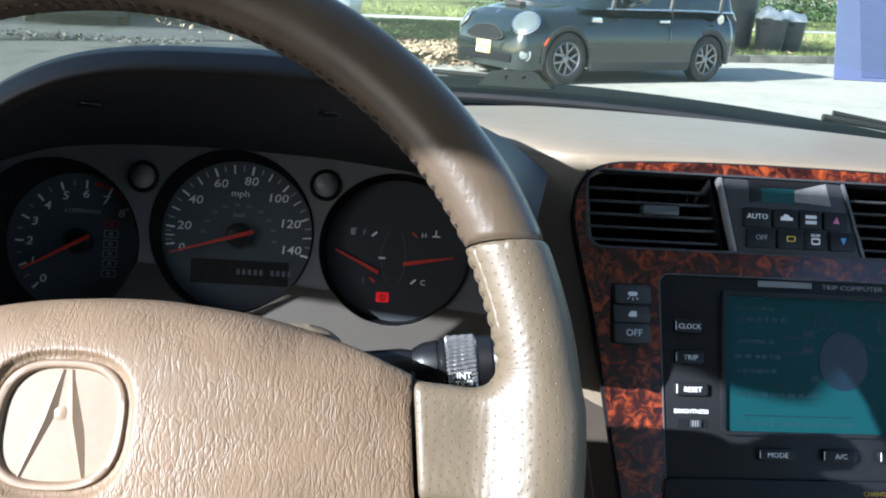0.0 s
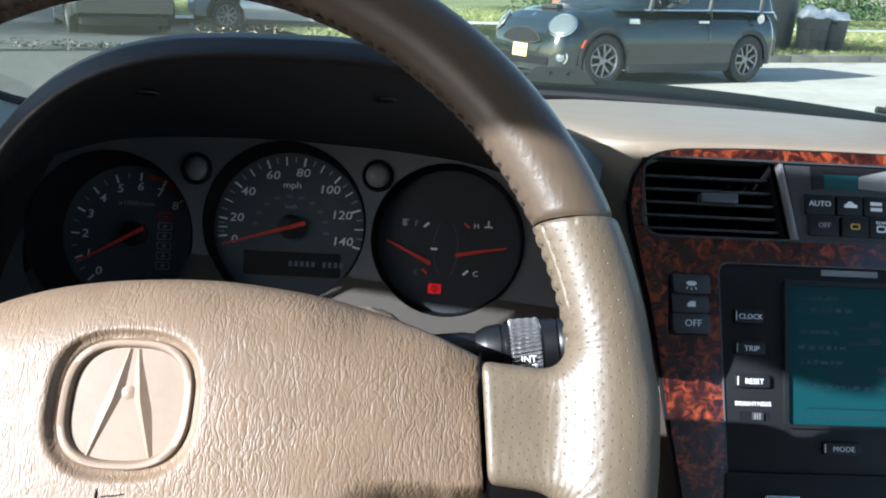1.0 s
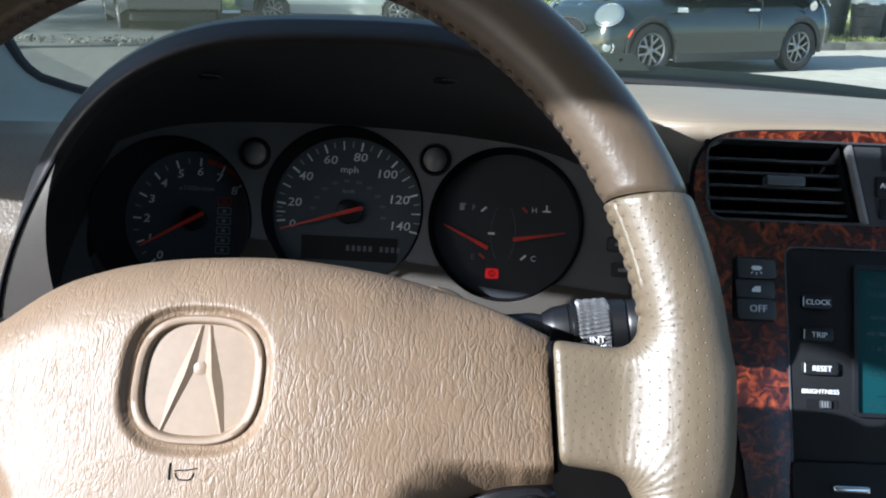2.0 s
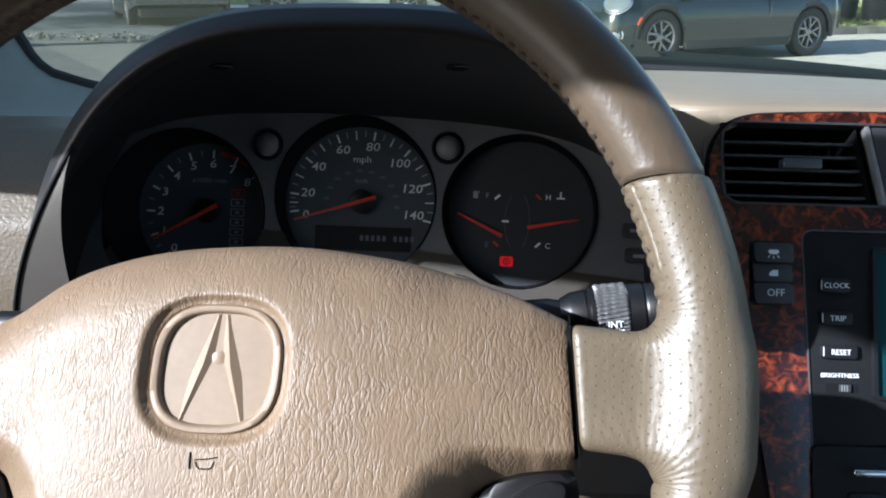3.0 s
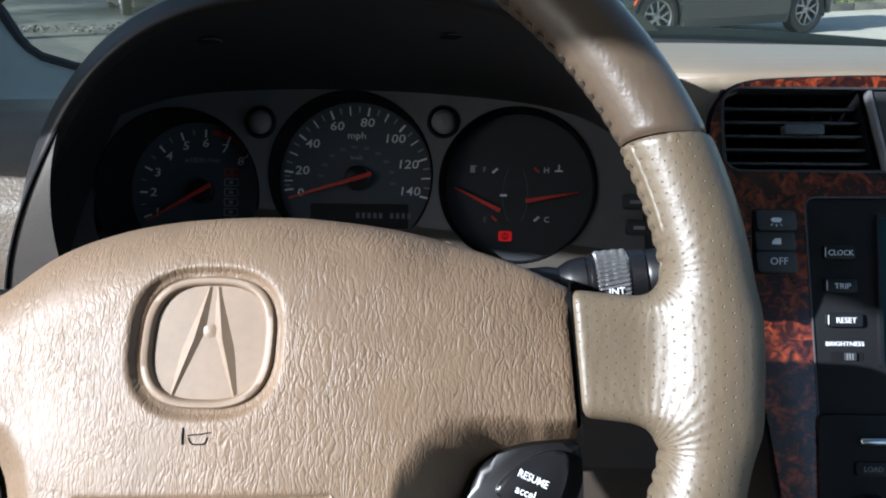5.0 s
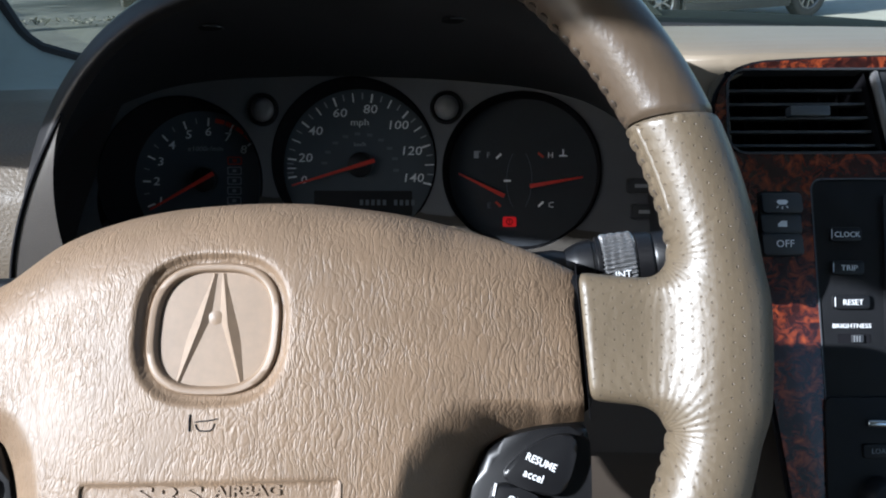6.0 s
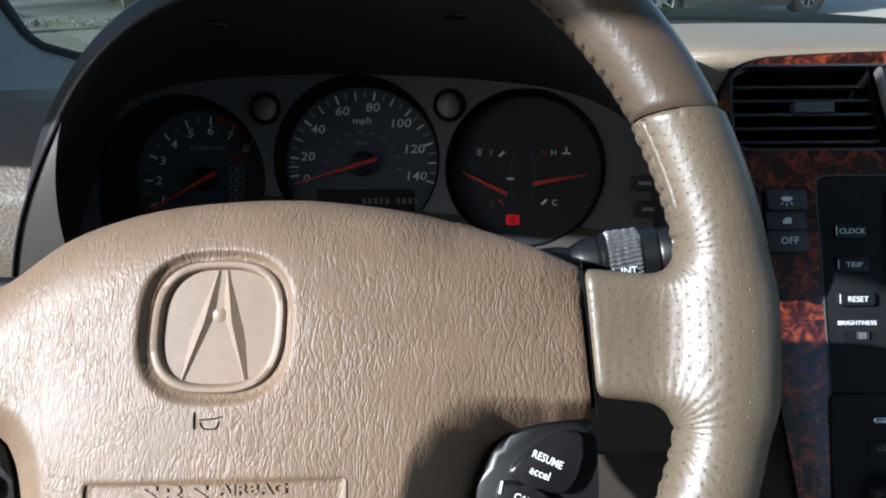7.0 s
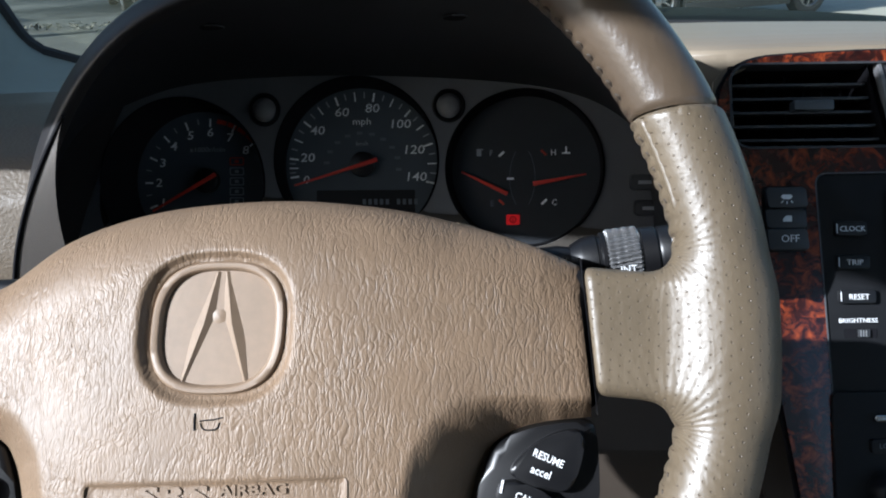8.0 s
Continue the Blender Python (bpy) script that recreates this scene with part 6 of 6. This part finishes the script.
def hatchback():
    yaw = math.degrees(math.atan2(-0.490, -0.872))
    # the wheels nearest the camera stand at (2.075, 10.10) and (4.19, 11.29)
    left = Vector((0.490, -0.872, 0))
    mid = Vector((3.132, 10.695, 0)) - left * (0.84 - 0.03)
    side = [(-1.80, 0.70, 0.34, 0.88), (-1.66, 0.80, 0.24, 0.97), (-1.0, 0.84, 0.19, 0.98), (0.60, 0.84, 0.19, 0.96), (0.95, 0.84, 0.19, 0.945), (1.35, 0.835, 0.19, 0.905), (1.62, 0.81, 0.17, 0.85), (1.77, 0.76, 0.15, 0.77), (1.86, 0.66, 0.16, 0.62)]
    house = [(-1.78, 0.72, 0.86, 0.90), (-1.60, 0.76, 0.90, 1.36), (-1.2, 0.78, 0.90, 1.41), (0.10, 0.78, 0.90, 1.41), (0.50, 0.78, 0.90, 1.34), (0.98, 0.74, 0.88, 0.90)]
    car = parked_car(Matrix.Translation(mid) @ pose(0, 0, 0, 0, 0, yaw), paint("dark_green_paint", (0.012, 0.020, 0.021)), "small dark green hatchback with silver wheels parked at the kerb", 3.72, 1.68, (1.2135, -1.2135), 0.305, side, house)
    for s in (-1, 1):
        lamp = Matrix.Translation((1.738, s * 0.628, 0.704)) @ (Vector((0.74, s * 0.40, 0.60)).to_track_quat("Z", "Y").to_matrix().to_4x4())
        part("headlight", sheet(lambda u, v: (0.168 * math.cos(2 * math.pi * u) * math.sin(v * 1.57), 0.148 * math.sin(2 * math.pi * u) * math.sin(v * 1.57), 0.030 * math.cos(v * 1.57)), 28, 8, True), LENS, car, "oval clear headlight", m=lamp)
        part("headlight_ring", sheet(lambda u, v: ((0.170 + 0.012 * math.cos(2 * math.pi * v)) * math.cos(2 * math.pi * u), (0.150 + 0.012 * math.cos(2 * math.pi * v)) * math.sin(2 * math.pi * u), 0.010 * math.sin(2 * math.pi * v)), 32, 8, True), CHROME, car, m=lamp)
        part("side_marker", box(-0.014, 0.014, -0.01, 0.01, -0.052, 0.052, 0.008), AMBER, car, "amber side marker", m=pose(1.545, s * 0.812, 0.50, 0, -30, -s * 12))
        fog = Matrix.Translation((1.775, s * 0.690, 0.34)) @ (Vector((0.80, s * 0.58, 0.05)).to_track_quat("Z", "Y").to_matrix().to_4x4())
        part("fog_lamp", lathe([(0.0, 0.045), (0.05, 0.038), (0.068, 0.0)], 20), LENS, car, "small round fog lamp", m=fog)
        part("fog_ring", lathe([(0.066, 0.0), (0.072, 0.022), (0.088, 0.018), (0.092, -0.03)], 24), CHROME, car, m=fog)
        part("side_vent", plate([(-0.08, -0.025), (0.09, -0.03), (0.07, 0.03), (-0.07, 0.03)], 0, 0.012, 0.004), CHROME, car, "chrome side vent", m=Matrix.Translation((0.83, s * 0.832, 0.77)) @ pose(0, 0, 0, 90, 0, 0 if s < 0 else 180))
        part("fuel_cap", lathe([(0.0, 0.012), (0.055, 0.010), (0.065, 0.0)], 24), CHROME, car, "round chrome fuel cap", m=Matrix.Translation((-1.36, s * 0.825, 0.83)) @ pose(0, 0, 0, -90 * s))
    mouth = Matrix.Translation((1.864, 0, 0.560)) @ pose(0, 0, 0, 78, 0, 90)
    upper = [(x, 0.080 - 0.10 * abs(x / 0.37) ** 3) for x in np.linspace(0.37, -0.37, 19)] + [(x, -0.080 + 0.035 * abs(x / 0.37) ** 4) for x in np.linspace(-0.37, 0.37, 19)]
    part("grille", plate(upper, -0.05, 0.016, 0.004), DEEP, car, "black upper grille", m=mouth)
    part("grille_surround", tube([(x * 1.03, y * 1.08, 0.012) for x, y in upper + upper[:1]], 0.009, 6), TRIM, car, "dark grille surround", m=mouth)
    for k in range(6):
        w = 0.335 - 0.018 * abs(k - 2)
        part("grille_bar", tube([(-w, -0.058 + 0.022 * k, 0.020), (w, -0.058 + 0.022 * k, 0.020)], 0.004, 6), TRIM, car, m=mouth)
    part("lower_grille", plate(rounded(-0.56, 0.56, -0.05, 0.05, 0.03, 4), -0.05, 0.02, 0.006), DEEP, car, "black lower air intake", m=Matrix.Translation((1.862, 0, 0.285)) @ pose(0, 0, 0, 88, 0, 90))
    part("number_plate", box(-0.15, 0.15, -0.078, 0.078, 0, 0.012, 0.004), PLATE, car, "yellow number plate with plain bars", m=Matrix.Translation((1.868, -0.02, 0.385)) @ pose(0, 0, 0, 86, 0, 90))
    part("plate_bar", box(-0.10, 0.10, -0.022, 0.022, 0.012, 0.014), AMBERBAR, car, m=Matrix.Translation((1.868, -0.02, 0.385)) @ pose(0, 0, 0, 86, 0, 90))
    part("bonnet_scoop", box(-0.05, 0.05, -0.16, 0.16, -0.02, 0.025, 0.015), TRIM, car, "black bonnet scoop", m=pose(1.45, 0, 0.905, 0, 8))
    part("bonnet_badge", lathe([(0.0, 0.01), (0.035, 0.006), (0.045, 0.0)], 20), CHROME, car, m=pose(1.70, 0, 0.80, 0, 40))


AMBERBAR = material("plate_bars", (0.45, 0.33, 0.10), 0.6, vary=0.05)
hatchback()

SALOON = [(-2.25, 0.70, 0.40, 0.88), (-2.0, 0.84, 0.30, 0.98), (-0.8, 0.89, 0.24, 0.98), (0.8, 0.89, 0.24, 0.96), (1.5, 0.87, 0.26, 0.90), (2.0, 0.76, 0.30, 0.78), (2.25, 0.56, 0.36, 0.64)]
SALOON_HOUSE = [(-1.75, 0.74, 0.92, 0.95), (-0.95, 0.80, 0.94, 1.40), (-0.3, 0.82, 0.94, 1.45), (0.15, 0.82, 0.94, 1.44), (0.55, 0.80, 0.93, 1.32), (1.2, 0.76, 0.90, 0.93)]
WAGON = [(-2.4, 0.84, 0.40, 1.02), (-2.1, 0.93, 0.32, 1.08), (-0.8, 0.95, 0.28, 1.08), (0.9, 0.95, 0.28, 1.06), (1.7, 0.92, 0.30, 1.00), (2.2, 0.82, 0.34, 0.90), (2.4, 0.66, 0.40, 0.76)]
WAGON_HOUSE = [(-2.36, 0.80, 1.00, 1.05), (-2.0, 0.85, 1.04, 1.74), (-1.0, 0.87, 1.04, 1.80), (0.2, 0.87, 1.04, 1.80), (0.6, 0.86, 1.03, 1.66), (1.35, 0.80, 1.00, 1.04)]
parked_car(pose(-3.1, 19.3, 0, 0, 0, 181), paint("silver_paint", (0.55, 0.57, 0.57)), "silver saloon car parked farther along the street", 4.5, 1.78, (1.35, -1.35), 0.33, SALOON, SALOON_HOUSE)
parked_car(pose(-6.75, 17.9, 0, 0, 0, 118), paint("dark_slate_paint", (0.020, 0.028, 0.030)), "dark tall estate car standing in the tree's shade", 4.8, 1.90, (1.45, -1.45), 0.36, WAGON, WAGON_HOUSE)


# ---- bins at the kerb ----
def wheelie_bin(s, d, turn, r0, h, bag, label):
    b = thing("rubbish_bin", Matrix.Translation(along(s, d, 0.14)) @ pose(0, 0, 0, 0, 0, turn), label, "bin", "rubbish bins")
    part("barrel", lathe([(0.0, 0.0), (r0 * 0.80, 0.0), (r0 * 0.83, 0.03), (r0 * 0.97, h * 0.8), (r0, h * 0.93), (r0 * 1.06, h * 0.94), (r0 * 1.06, h), (r0 * 0.98, h), (r0 * 0.95, h * 0.9), (r0 * 0.9, h * 0.6)], 28), BIN, b)
    for k in (0.3, 0.62):
        part("hoop", lathe([(r0 * (0.86 + 0.14 * k), h * k - 0.012), (r0 * (0.885 + 0.14 * k), h * k), (r0 * (0.86 + 0.14 * k), h * k + 0.012)], 28), BIN, b)
    for a in (0, 180):
        part("grip", tube([(r0 * 1.02 * math.cos(radians(a - 14)), r0 * 1.02 * math.sin(radians(a - 14)), h * 0.86), (r0 * 1.22 * math.cos(radians(a)), r0 * 1.22 * math.sin(radians(a)), h * 0.84), (r0 * 1.02 * math.cos(radians(a + 14)), r0 * 1.02 * math.sin(radians(a + 14)), h * 0.86)], 0.015, 6), BIN, b)
    if bag:
        def heap(u, v):
            a, w = 2 * math.pi * u, 1.57 * v
            k = r0 * 1.02 * (1 + 0.30 * noise.noise((2.2 * math.cos(a) + s, 2.2 * math.sin(a), 3 * v)))
            return (k * math.cos(a) * math.sin(w), k * math.sin(a) * math.sin(w), h * 0.96 + (0.20 + 0.14 * noise.noise((1.6 * math.cos(a) * v + s, 1.6 * math.sin(a) * v, 2))) * math.cos(w) + 0.03 * noise.noise((9 * math.cos(a) * v, 9 * math.sin(a) * v, s)) * (1 - v))

        part("bag", sheet(heap, 36, 14, True), BAG, b, "crumpled pale rubbish bag")


wheelie_bin(1.75, 1.75, 15, 0.38, 1.15, False, "tall dark grey rubbish bin on the verge")
wheelie_bin(1.95, 1.0, 40, 0.31, 0.64, True, "dark rubbish bin heaped with a pale bag")
wheelie_bin(2.50, 1.05, 80, 0.31, 0.62, True, "dark rubbish bin with a bulging pale bag")

# ---- on the glass ----
STICKER = material("blue_grey_card", (0.085, 0.108, 0.20), 0.7, vary=0.05, grain=20, second=(0.075, 0.095, 0.18))
CARDLINE = material("pale_card_edge", (0.055, 0.072, 0.15), 0.7, vary=0.05)
card = thing("glass_card", Matrix.Identity(4), "blue-grey card fixed to the windscreen", "card")
part("card", plate([(0.0, 0.0), (0.20, 0.0), (0.20, 0.22), (0.012, 0.22)], 0, 0.002), STICKER, card, m=pose(0.664, 0.80, 1.013, 68), smooth=False)
part("pocket", plate([(0.035, 0.004), (0.20, 0.004), (0.20, 0.10), (0.032, 0.16)], 0.002, 0.003), CARDLINE, card, m=pose(0.664, 0.80, 1.013, 68), smooth=False)
